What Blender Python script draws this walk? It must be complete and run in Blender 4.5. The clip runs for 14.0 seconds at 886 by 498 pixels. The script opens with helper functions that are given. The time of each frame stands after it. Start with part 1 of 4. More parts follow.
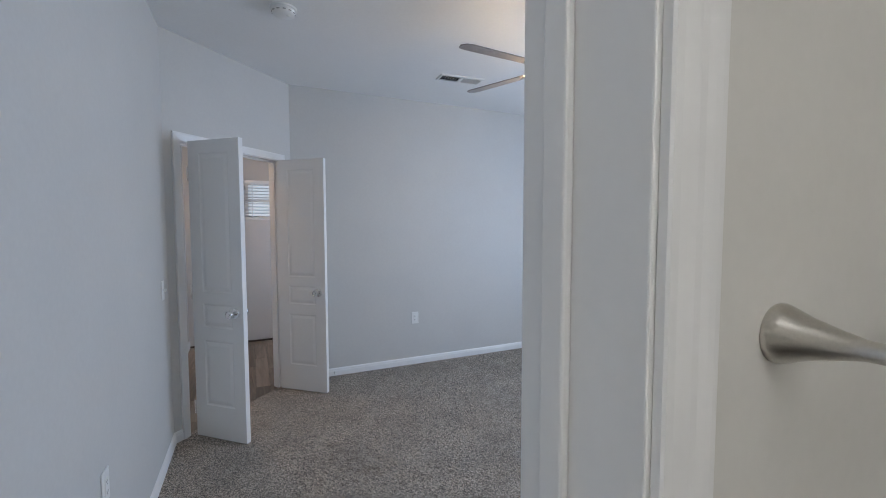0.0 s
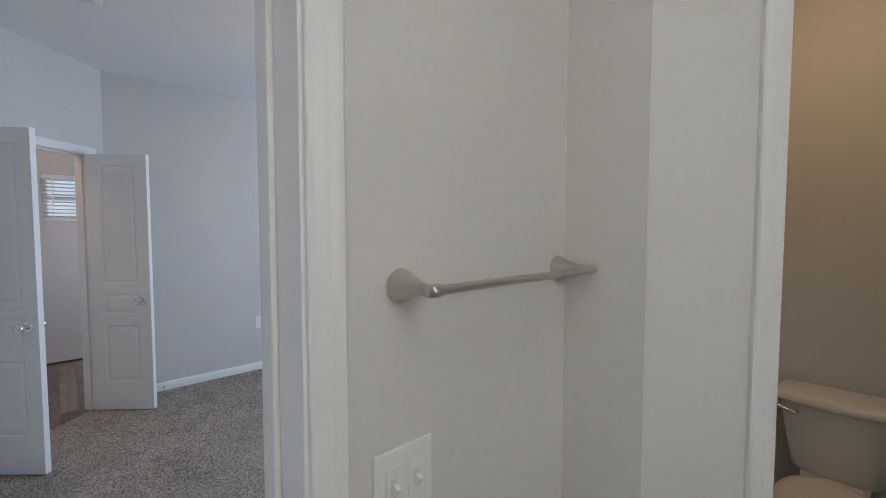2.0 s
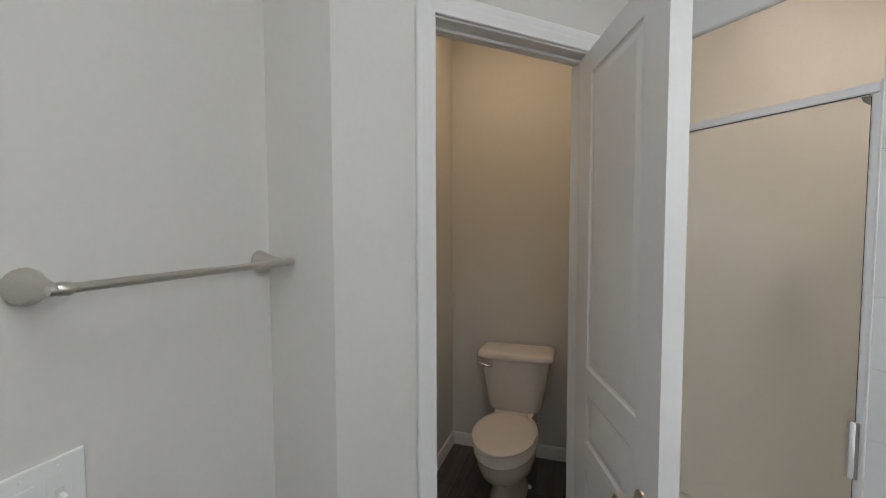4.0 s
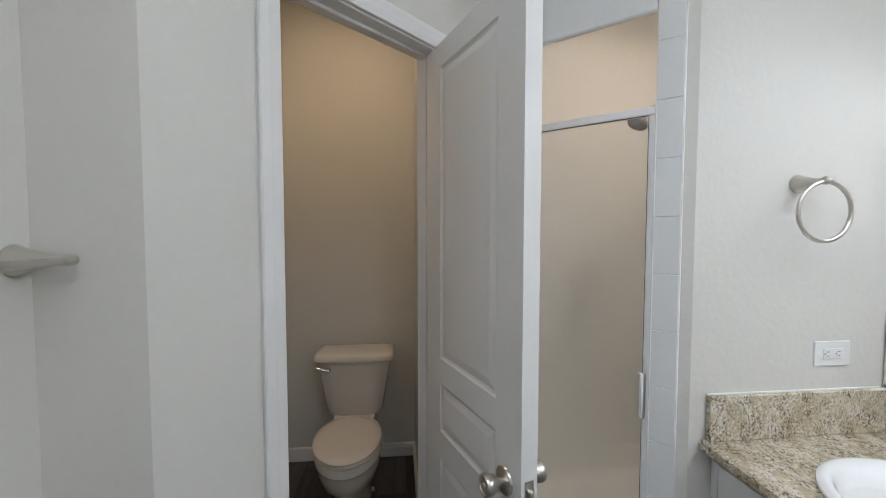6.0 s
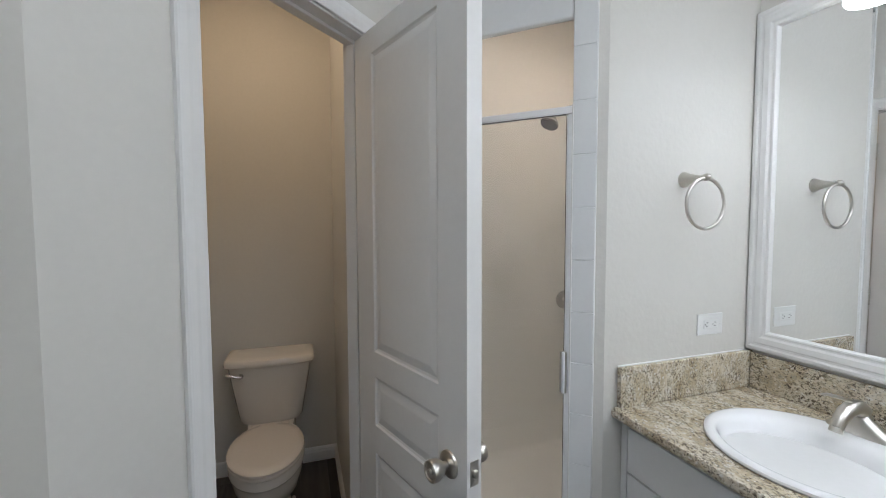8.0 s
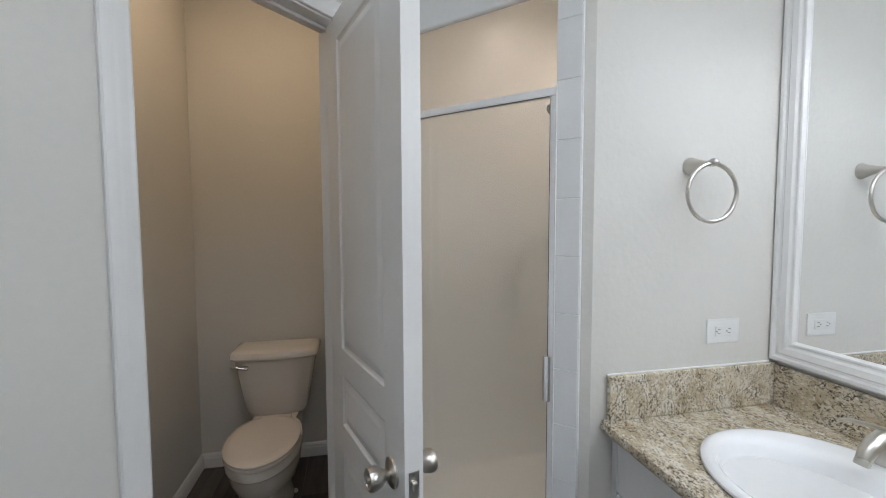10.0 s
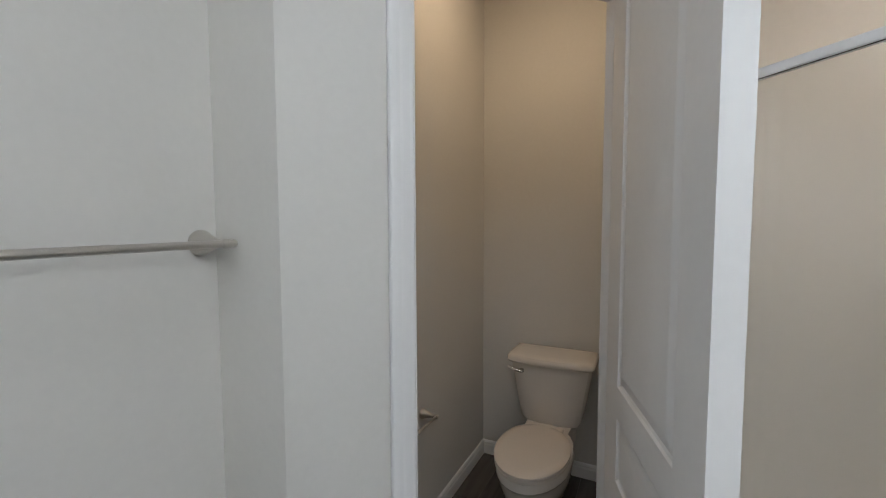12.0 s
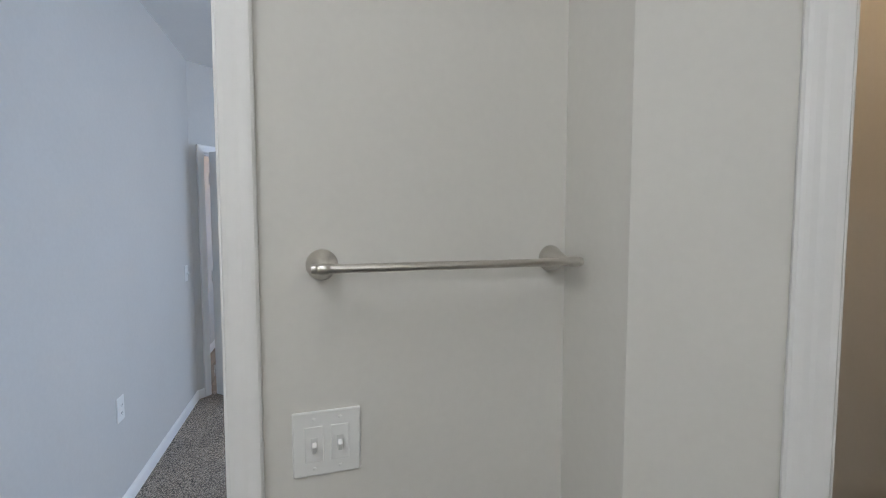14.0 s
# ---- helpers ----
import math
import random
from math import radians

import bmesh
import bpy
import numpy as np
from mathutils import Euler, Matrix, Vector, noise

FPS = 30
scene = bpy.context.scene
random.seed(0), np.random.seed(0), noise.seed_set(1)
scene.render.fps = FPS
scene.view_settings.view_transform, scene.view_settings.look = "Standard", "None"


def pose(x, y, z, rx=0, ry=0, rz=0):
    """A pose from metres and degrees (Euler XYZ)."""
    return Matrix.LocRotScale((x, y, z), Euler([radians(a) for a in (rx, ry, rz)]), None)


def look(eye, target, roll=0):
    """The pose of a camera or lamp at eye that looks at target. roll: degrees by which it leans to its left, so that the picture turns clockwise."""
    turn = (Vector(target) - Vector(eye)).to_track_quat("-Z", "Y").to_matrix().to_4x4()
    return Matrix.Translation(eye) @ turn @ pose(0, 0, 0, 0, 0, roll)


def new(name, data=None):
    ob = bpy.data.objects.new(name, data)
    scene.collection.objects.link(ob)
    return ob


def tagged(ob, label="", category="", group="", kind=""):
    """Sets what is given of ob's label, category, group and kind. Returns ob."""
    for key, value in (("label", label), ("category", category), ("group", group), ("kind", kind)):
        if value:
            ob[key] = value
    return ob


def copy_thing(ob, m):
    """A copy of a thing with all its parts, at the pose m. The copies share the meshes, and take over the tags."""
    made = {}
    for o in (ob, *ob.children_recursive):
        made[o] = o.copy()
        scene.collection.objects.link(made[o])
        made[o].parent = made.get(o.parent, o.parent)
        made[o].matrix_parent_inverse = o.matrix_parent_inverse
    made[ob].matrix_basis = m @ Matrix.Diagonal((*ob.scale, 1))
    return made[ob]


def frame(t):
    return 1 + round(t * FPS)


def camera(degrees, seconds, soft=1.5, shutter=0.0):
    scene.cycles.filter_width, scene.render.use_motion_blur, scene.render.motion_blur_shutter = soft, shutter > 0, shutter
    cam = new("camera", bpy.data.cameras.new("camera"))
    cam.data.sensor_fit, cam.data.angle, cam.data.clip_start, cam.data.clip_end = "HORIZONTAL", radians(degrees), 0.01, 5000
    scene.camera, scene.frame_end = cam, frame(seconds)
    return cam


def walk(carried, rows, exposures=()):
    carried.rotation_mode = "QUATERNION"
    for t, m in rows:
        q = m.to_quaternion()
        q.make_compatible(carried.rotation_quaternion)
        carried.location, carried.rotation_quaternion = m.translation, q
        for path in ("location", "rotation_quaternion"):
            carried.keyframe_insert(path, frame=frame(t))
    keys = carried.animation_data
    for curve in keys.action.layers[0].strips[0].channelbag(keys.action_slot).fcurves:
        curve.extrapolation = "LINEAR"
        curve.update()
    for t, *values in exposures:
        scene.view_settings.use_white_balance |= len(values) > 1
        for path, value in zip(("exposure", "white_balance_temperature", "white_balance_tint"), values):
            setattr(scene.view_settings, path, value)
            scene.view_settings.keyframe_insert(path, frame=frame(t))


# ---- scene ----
cam = camera(93.36, 14.0, soft=1.0)
# seconds, x, y, z, yaw, pitch, roll
ROWS = [
    (0.0, -0.0000, -0.0000, 1.4762, -24.56, -3.34, 0.09),
    (0.5, 0.0166, -0.1536, 1.4754, -25.32, -3.24, -0.08),
    (1.0, 0.0099, -0.2416, 1.4695, -29.14, -3.14, 0.04),
    (1.5, 0.0220, -0.2776, 1.4625, -34.83, -3.11, -0.02),
    (2.0, 0.0256, -0.3361, 1.4710, -42.80, -2.95, -0.03),
    (2.5, 0.0475, -0.4230, 1.4615, -50.22, -2.94, 0.12),
    (3.0, 0.0649, -0.5015, 1.4453, -57.26, -3.03, 0.10),
    (3.5, 0.0591, -0.5507, 1.4505, -64.48, -3.09, 0.06),
    (4.0, 0.0574, -0.5611, 1.4617, -71.64, -3.05, 0.14),
    (4.2, 0.0556, -0.5678, 1.4615, -73.86, -3.01, 0.07),
    (6.3, 0.1212, -0.4273, 1.4282, -99.22, -2.91, 0.05),
    (6.5, 0.1210, -0.4157, 1.4261, -101.04, -2.91, 0.11),
    (7.0, 0.1164, -0.3862, 1.4209, -104.89, -3.01, 0.11),
    (7.5, 0.1218, -0.3673, 1.4150, -107.31, -3.03, 0.20),
    (8.0, 0.1361, -0.3695, 1.4075, -108.72, -3.17, 0.20),
    (8.2, 0.1412, -0.3773, 1.4058, -109.08, -3.21, 0.25),
    (10.3, 0.1480, -0.6398, 1.3929, -97.99, -3.60, 0.33),
    (10.5, 0.1694, -0.6408, 1.3932, -94.62, -3.60, 0.36),
    (11.0, 0.2536, -0.6577, 1.3930, -85.13, -3.65, 0.35),
    (11.5, 0.2905, -0.6368, 1.4051, -74.69, -3.76, 0.29),
    (12.0, 0.3490, -0.6450, 1.4178, -63.60, -3.67, 0.17),
    (12.5, 0.4178, -0.6718, 1.4192, -52.28, -3.61, 0.19),
    (13.0, 0.4456, -0.6718, 1.4193, -40.89, -3.58, 0.02),
    (13.5, 0.4534, -0.6085, 1.4354, -29.02, -3.48, -0.04),
    (14.0, 0.4317, -0.5758, 1.4490, -17.12, -3.42, 0.02),
]
walk(cam, [(t, pose(x, y, z, 90 + pitch, roll, yaw)) for t, x, y, z, yaw, pitch, roll in ROWS], ((0.0, -0.27, 6550, 11), (2.5, -0.22, 6500, 11), (4.2, 0.02, 6250, 10), (6.5, 0.1, 6050, 10), (8.2, 0.1, 6000, 10), (11.0, 0.1, 6000, 10), (12.5, 0.05, 6100, 10), (14.0, -0.03, 6350, 10)))

# ---- world, daylight and exposure ----
world = bpy.data.worlds.new("sky")
scene.world = world
world.use_nodes = True
wn = world.node_tree.nodes
sky = wn.new("ShaderNodeTexSky")
sky.sky_type, sky.sun_disc = "NISHITA", False
sky.sun_elevation, sky.sun_rotation = radians(48), radians(250)
wn["Background"].inputs["Strength"].default_value = 0.1
world.node_tree.links.new(sky.outputs[0], wn["Background"].inputs["Color"])
sun_data = bpy.data.lights.new("sun", "SUN")
sun_data.energy, sun_data.angle, sun_data.color = 3.0, radians(0.5), (1.0, 0.95, 0.88)
sun_ob = new("sun", sun_data)
sun_ob.matrix_world = look((-30, -12, 34), (0, 0, 0))


def area_light(name, eye, target, w, h, watts, color):
    """An area lamp: daylight at the bedroom window, added fill in the hall."""
    d = bpy.data.lights.new(name, "AREA")
    d.shape, d.size, d.size_y, d.energy, d.color = "RECTANGLE", w, h, watts, color
    ob = new(name, d)
    ob.matrix_world = look(eye, target)
    return ob


BED_W, BED_X, CEIL = 3.95, -0.51, 2.74
# daylight at the bedroom window's opening
area_light("window_daylight", (BED_W + 0.02, 1.7, 1.5), (0, 1.7, 1.45), 2.2, 1.4, 82, (0.52, 0.70, 1.0))
# added bluish fill in front of the hall's solid east wall, no window there
area_light("window_daylight", (1.38, 5.1, 1.15), (0, 5.2, 0.9), 0.9, 1.3, 27, (0.58, 0.72, 1.0))

# ---- materials ----
def mat(name, color, rough=0.6, metal=0.0, grain=60.0, vary=0.06, bump=0.05, bump_scale=120.0, dist=0.002, coat=0.0, emit=None, power=0.0):
    """A surface with slight mottling at two scales and a fine relief."""
    m = bpy.data.materials.new(name)
    m.use_nodes = True
    nt = m.node_tree
    n, l = nt.nodes, nt.links
    b = n["Principled BSDF"]
    b.inputs["Roughness"].default_value, b.inputs["Metallic"].default_value = rough, metal
    b.inputs["Coat Weight"].default_value = coat
    tc = n.new("ShaderNodeTexCoord")
    big = n.new("ShaderNodeTexNoise")
    big.inputs["Scale"].default_value, big.inputs["Detail"].default_value = 2.3, 4
    fine = n.new("ShaderNodeTexNoise")
    fine.inputs["Scale"].default_value, fine.inputs["Detail"].default_value = grain, 3
    l.new(tc.outputs["Object"], big.inputs["Vector"])
    l.new(tc.outputs["Object"], fine.inputs["Vector"])
    add = n.new("ShaderNodeMath")
    add.operation = "ADD"
    l.new(big.outputs["Fac"], add.inputs[0])
    l.new(fine.outputs["Fac"], add.inputs[1])
    ramp = n.new("ShaderNodeMapRange")
    ramp.inputs["From Min"].default_value, ramp.inputs["From Max"].default_value = 0.7, 1.3
    ramp.inputs["To Min"].default_value, ramp.inputs["To Max"].default_value = 1 - vary, 1 + vary
    l.new(add.outputs[0], ramp.inputs["Value"])
    mul = n.new("ShaderNodeVectorMath")
    mul.operation = "SCALE"
    mul.inputs[0].default_value = color
    l.new(ramp.outputs[0], mul.inputs["Scale"])
    l.new(mul.outputs[0], b.inputs["Base Color"])
    if bump:
        rel = n.new("ShaderNodeTexNoise")
        rel.inputs["Scale"].default_value, rel.inputs["Detail"].default_value = bump_scale, 2
        l.new(tc.outputs["Object"], rel.inputs["Vector"])
        bp = n.new("ShaderNodeBump")
        bp.inputs["Strength"].default_value, bp.inputs["Distance"].default_value = bump, dist
        l.new(rel.outputs["Fac"], bp.inputs["Height"])
        l.new(bp.outputs[0], b.inputs["Normal"])
    if emit:
        b.inputs["Emission Color"].default_value = (*emit, 1)
        b.inputs["Emission Strength"].default_value = power
    return m


def mix_ramp(nt, value, stops):
    r = nt.nodes.new("ShaderNodeValToRGB")
    e = r.color_ramp.elements
    while len(e) < len(stops):
        e.new(0.5)
    for el, (p, c) in zip(e, stops):
        el.position, el.color = p, (*c, 1)
    nt.links.new(value, r.inputs[0])
    return r.outputs[0]


def carpet_mat():
    m = bpy.data.materials.new("speckled_carpet")
    m.use_nodes = True
    nt = m.node_tree
    n, l = nt.nodes, nt.links
    b = n["Principled BSDF"]
    b.inputs["Roughness"].default_value = 0.95
    b.inputs["Sheen Weight"].default_value = 0.15
    tc = n.new("ShaderNodeTexCoord")
    v = n.new("ShaderNodeTexVoronoi")
    v.inputs["Scale"].default_value = 262
    nz = n.new("ShaderNodeTexNoise")
    nz.inputs["Scale"].default_value, nz.inputs["Detail"].default_value = 140, 4
    big = n.new("ShaderNodeTexNoise")
    big.inputs["Scale"].default_value, big.inputs["Detail"].default_value = 3.0, 3
    for t in (v, nz, big):
        l.new(tc.outputs["Object"], t.inputs["Vector"])
    sep = n.new("ShaderNodeSeparateColor")
    l.new(v.outputs["Color"], sep.inputs[0])
    mixv = n.new("ShaderNodeMath")
    mixv.operation = "ADD"
    l.new(sep.outputs[0], mixv.inputs[0])
    l.new(nz.outputs["Fac"], mixv.inputs[1])
    half = n.new("ShaderNodeMath")
    half.operation = "MULTIPLY"
    half.inputs[1].default_value = 0.5
    l.new(mixv.outputs[0], half.inputs[0])
    col = mix_ramp(nt, half.outputs[0], [(0.27, (0.014, 0.011, 0.009)), (0.40, (0.12, 0.097, 0.077)), (0.52, (0.30, 0.25, 0.2)), (0.68, (0.64, 0.56, 0.475))])
    sc = n.new("ShaderNodeMapRange")
    sc.inputs["From Min"].default_value, sc.inputs["From Max"].default_value = 0.3, 0.7
    sc.inputs["To Min"].default_value, sc.inputs["To Max"].default_value = 0.82, 1.1
    l.new(big.outputs["Fac"], sc.inputs["Value"])
    mul = n.new("ShaderNodeVectorMath")
    mul.operation = "SCALE"
    l.new(col, mul.inputs[0])
    l.new(sc.outputs[0], mul.inputs["Scale"])
    l.new(mul.outputs[0], b.inputs["Base Color"])
    bp = n.new("ShaderNodeBump")
    bp.inputs["Strength"].default_value, bp.inputs["Distance"].default_value = 0.8, 0.006
    l.new(v.outputs["Distance"], bp.inputs["Height"])
    l.new(bp.outputs[0], b.inputs["Normal"])
    return m


def granite_mat():
    m = bpy.data.materials.new("cream_granite")
    m.use_nodes = True
    nt = m.node_tree
    n, l = nt.nodes, nt.links
    b = n["Principled BSDF"]
    b.inputs["Roughness"].default_value = 0.18
    tc = n.new("ShaderNodeTexCoord")
    mp = n.new("ShaderNodeMapping")
    mp.inputs["Rotation"].default_value = (0.3, 0.5, 0.6)
    mp.inputs["Scale"].default_value = (0.85, 1.45, 1.15)
    l.new(tc.outputs["Object"], mp.inputs["Vector"])

    def nz(scale, detail, rough=0.6, warp=0.0):
        t = n.new("ShaderNodeTexNoise")
        t.inputs["Scale"].default_value, t.inputs["Detail"].default_value = scale, detail
        t.inputs["Roughness"].default_value, t.inputs["Distortion"].default_value = rough, warp
        l.new(mp.outputs[0], t.inputs["Vector"])
        return t.outputs["Fac"]

    def mask(value, low, high, rising=True):
        r = n.new("ShaderNodeMapRange")
        r.interpolation_type = "SMOOTHSTEP"
        r.inputs["From Min"].default_value, r.inputs["From Max"].default_value = low, high
        r.inputs["To Min"].default_value, r.inputs["To Max"].default_value = (0, 1) if rising else (1, 0)
        l.new(value, r.inputs["Value"])
        return r.outputs[0]

    def both(a, c):
        x = n.new("ShaderNodeMath")
        x.operation = "MULTIPLY"
        l.new(a, x.inputs[0])
        l.new(c, x.inputs[1])
        return x.outputs[0]

    def mix(fac, a, c):
        x = n.new("ShaderNodeMix")
        x.data_type = "RGBA"
        l.new(fac, x.inputs["Factor"])
        l.new(a, x.inputs["A"])
        x.inputs["B"].default_value = (*c, 1)
        return x.outputs["Result"]

    base = mix_ramp(nt, nz(15, 5, 0.6, 0.6), [(0.3, (0.38, 0.30, 0.19)), (0.42, (0.55, 0.46, 0.32)), (0.55, (0.66, 0.59, 0.46)), (0.72, (0.76, 0.73, 0.66))])
    cluster = mask(nz(13, 3, 0.5), 0.36, 0.58)
    out = mix(mask(nz(85, 4, 0.6, 0.5), 0.53, 0.59), base, (0.43, 0.38, 0.29))
    out = mix(mask(nz(75, 3, 0.5, 0.3), 0.61, 0.67), out, (0.74, 0.71, 0.64))
    out = mix(both(mask(nz(120, 4, 0.66, 0.4), 0.525, 0.57), cluster), out, (0.15, 0.12, 0.085))
    out = mix(mask(nz(190, 3, 0.55, 0.2), 0.61, 0.65), out, (0.05, 0.038, 0.028))
    spots = n.new("ShaderNodeTexVoronoi")
    spots.inputs["Scale"].default_value = 34
    l.new(mp.outputs[0], spots.inputs["Vector"])
    out = mix(mask(spots.outputs["Distance"], 0.07, 0.12, False), out, (0.045, 0.028, 0.025))
    l.new(out, b.inputs["Base Color"])
    return m


def wood_mat(name, dark, light, scale=(2.2, 26, 26), rough=0.42):
    """Plank with grain along its length and a tone of its own."""
    m = bpy.data.materials.new(name)
    m.use_nodes = True
    nt = m.node_tree
    n, l = nt.nodes, nt.links
    b = n["Principled BSDF"]
    b.inputs["Roughness"].default_value = rough
    tc = n.new("ShaderNodeTexCoord")
    info = n.new("ShaderNodeObjectInfo")
    off = n.new("ShaderNodeVectorMath")
    off.operation = "MULTIPLY_ADD"
    l.new(tc.outputs["Object"], off.inputs[0])
    off.inputs[1].default_value = scale
    sh = n.new("ShaderNodeMath")
    sh.operation = "MULTIPLY"
    sh.inputs[1].default_value = 40
    l.new(info.outputs["Random"], sh.inputs[0])
    l.new(sh.outputs[0], off.inputs[2])
    nz = n.new("ShaderNodeTexNoise")
    nz.inputs["Scale"].default_value, nz.inputs["Detail"].default_value, nz.inputs["Distortion"].default_value = 1.0, 6, 0.8
    l.new(off.outputs[0], nz.inputs["Vector"])
    ad = n.new("ShaderNodeMath")
    ad.operation = "MULTIPLY_ADD"
    ad.inputs[1].default_value, ad.inputs[2].default_value = 0.35, -0.17
    l.new(info.outputs["Random"], ad.inputs[0])
    sm = n.new("ShaderNodeMath")
    sm.operation = "ADD"
    l.new(nz.outputs["Fac"], sm.inputs[0])
    l.new(ad.outputs[0], sm.inputs[1])
    l.new(mix_ramp(nt, sm.outputs[0], [(0.28, dark), (0.72, light)]), b.inputs["Base Color"])
    bp = n.new("ShaderNodeBump")
    bp.inputs["Strength"].default_value, bp.inputs["Distance"].default_value = 0.15, 0.001
    l.new(nz.outputs["Fac"], bp.inputs["Height"])
    l.new(bp.outputs[0], b.inputs["Normal"])
    return m


def glass_mat(name, tint=(1, 1, 1), rough=0.0):
    m = bpy.data.materials.new(name)
    m.use_nodes = True
    b = m.node_tree.nodes["Principled BSDF"]
    b.inputs["Base Color"].default_value = (*tint, 1)
    b.inputs["Transmission Weight"].default_value, b.inputs["Roughness"].default_value, b.inputs["IOR"].default_value = 1.0, rough, 1.45
    return m


BATH_PAINT = mat("beige_wall_paint", (0.69, 0.672, 0.628), 0.6, bump=0.04, bump_scale=85, vary=0.018, dist=0.003)
RING_PAINT = mat("beige_orange_peel_paint", (0.69, 0.672, 0.628), 0.5, bump=0.22, bump_scale=55, vary=0.015, dist=0.004)
PAINT = mat("greige_wall_paint", (0.595, 0.583, 0.557), 0.62, bump=0.06, bump_scale=95, vary=0.025, dist=0.003)
CEILING = mat("white_ceiling_paint", (0.84, 0.835, 0.82), 0.85, bump=0.2, bump_scale=70, vary=0.02, dist=0.004)
TRIM = mat("white_trim_paint", (0.83, 0.825, 0.81), 0.32, bump=0, vary=0.012)
DOOR = mat("white_door_paint", (0.81, 0.805, 0.79), 0.36, bump=0.02, bump_scale=60, vary=0.015)
NICKEL = mat("brushed_nickel", (0.60, 0.575, 0.53), 0.28, 1.0, grain=400, vary=0.06, bump=0.02, bump_scale=600)
CHROME = mat("chrome", (0.8, 0.8, 0.8), 0.08, 1.0, bump=0, vary=0.02)
ALU = mat("polished_aluminium", (0.90, 0.91, 0.92), 0.35, 0.12, bump=0, vary=0.03)
GASKET = mat("black_rubber_gasket", (0.012, 0.012, 0.012), 0.6)
PORCELAIN = mat("white_porcelain", (0.90, 0.90, 0.90), 0.06, vary=0.01, bump=0, coat=0.4)
BISQUE = mat("biscuit_porcelain", (0.76, 0.71, 0.64), 0.12, vary=0.01, bump=0, coat=0.3)
SEAT = mat("biscuit_seat_plastic", (0.73, 0.665, 0.585), 0.25, vary=0.01, bump=0)
PLASTIC = mat("white_plastic", (0.8, 0.8, 0.78), 0.3, vary=0.01, bump=0)
# flat dark colour for the shade inside outlet slots and the vent duct
SLOT = mat("slot_shade", (0.05, 0.045, 0.04), 0.6, bump=0)
CABINET = mat("white_cabinet_laminate", (0.78, 0.78, 0.77), 0.3, vary=0.015, bump=0.02)
SURROUND = mat("almond_shower_panel", (0.88, 0.86, 0.80), 0.3, vary=0.012, bump=0.02, bump_scale=8, dist=0.01)
TILE = mat("white_glazed_tile", (0.8, 0.81, 0.81), 0.1, vary=0.015, bump=0.03, bump_scale=14)
GROUT = mat("pale_grout", (0.74, 0.74, 0.73), 0.85, bump=0.15)
CAULK = mat("white_caulk", (0.8, 0.8, 0.78), 0.45)
CARPET = carpet_mat()
GRANITE = granite_mat()
PLANK_DARK = wood_mat("dark_vinyl_plank", (0.026, 0.022, 0.020), (0.088, 0.077, 0.069))
PLANK_LIGHT = wood_mat("brown_vinyl_plank", (0.10, 0.072, 0.05), (0.27, 0.21, 0.155))
SHOE = mat("dark_brown_shoe_trim", (0.07, 0.05, 0.035), 0.5, vary=0.4, grain=90)
BLADE = mat("walnut_fan_blade", (0.30, 0.27, 0.26), 0.45, vary=0.15, grain=30)
GLASS = glass_mat("clear_glass")
SHOWER_GLASS = glass_mat("clear_greenish_glass", (0.955, 0.97, 0.972))
MIRROR = mat("mirror_silver", (0.93, 0.94, 0.94), 0.005, 1.0, bump=0, vary=0.0)
SHADE_GLASS = mat("lit_opal_glass", (0.9, 0.9, 0.88), 0.3, bump=0, emit=(0.95, 0.972, 1.0), power=4.2)
BULB = mat("lit_white_bulb", (0.9, 0.9, 0.9), 0.4, bump=0, emit=(0.95, 0.972, 1.0), power=38.0)
# glow of the added fill box over the bathroom, no known fixture
BATH_FILL = mat("bath_fill_glow", (0.9, 0.9, 0.9), 0.4, bump=0, emit=(0.95, 0.972, 1.0), power=3.4)
FAN_GLASS = mat("lit_fan_glass", (0.9, 0.85, 0.75), 0.3, bump=0, emit=(1.0, 0.76, 0.48), power=40)
WARM_LAMP = mat("lit_warm_diffuser", (0.9, 0.85, 0.75), 0.4, bump=0, emit=(1.0, 0.72, 0.46), power=33)
SHOWER_LAMP = mat("lit_shower_diffuser", (0.9, 0.85, 0.75), 0.4, bump=0, emit=(1.0, 0.83, 0.71), power=128)
HALL_LAMP = mat("lit_hall_diffuser", (0.9, 0.85, 0.75), 0.4, bump=0, emit=(1.0, 0.64, 0.35), power=50)
SKYGLOW = mat("pale_sky_backdrop", (0.7, 0.8, 0.9), 1.0, bump=0, emit=(0.74, 0.86, 1.0), power=0.45)
GROUND = mat("grassy_ground", (0.09, 0.10, 0.05), 0.95, grain=8, vary=0.3)
BLIND = mat("white_blind_slat", (0.82, 0.82, 0.82), 0.4, bump=0)
GREY_PLASTIC = mat("grey_plastic", (0.30, 0.30, 0.29), 0.5, bump=0)

# ---- small builders ----
R2 = math.sqrt(0.5)


def part(name, bm, material, parent=None, label="", smooth=False):
    me = bpy.data.meshes.new(name)
    bmesh.ops.recalc_face_normals(bm, faces=bm.faces)
    bm.to_mesh(me)
    bm.free()
    me.materials.append(material)
    if smooth:
        for p in me.polygons:
            p.use_smooth = True
        me.set_sharp_from_angle(angle=radians(38))
    ob = new(name, me)
    if parent:
        ob.parent = parent
    if label:
        ob["label"] = label
    return ob


def thing(name, m, label, category, group=""):
    ob = new(name)
    ob.matrix_basis = m
    ob.empty_display_size = 0.1
    return tagged(ob, label, category, group)


def setting(ob, label, category):
    return tagged(ob, label, category, kind="structure")


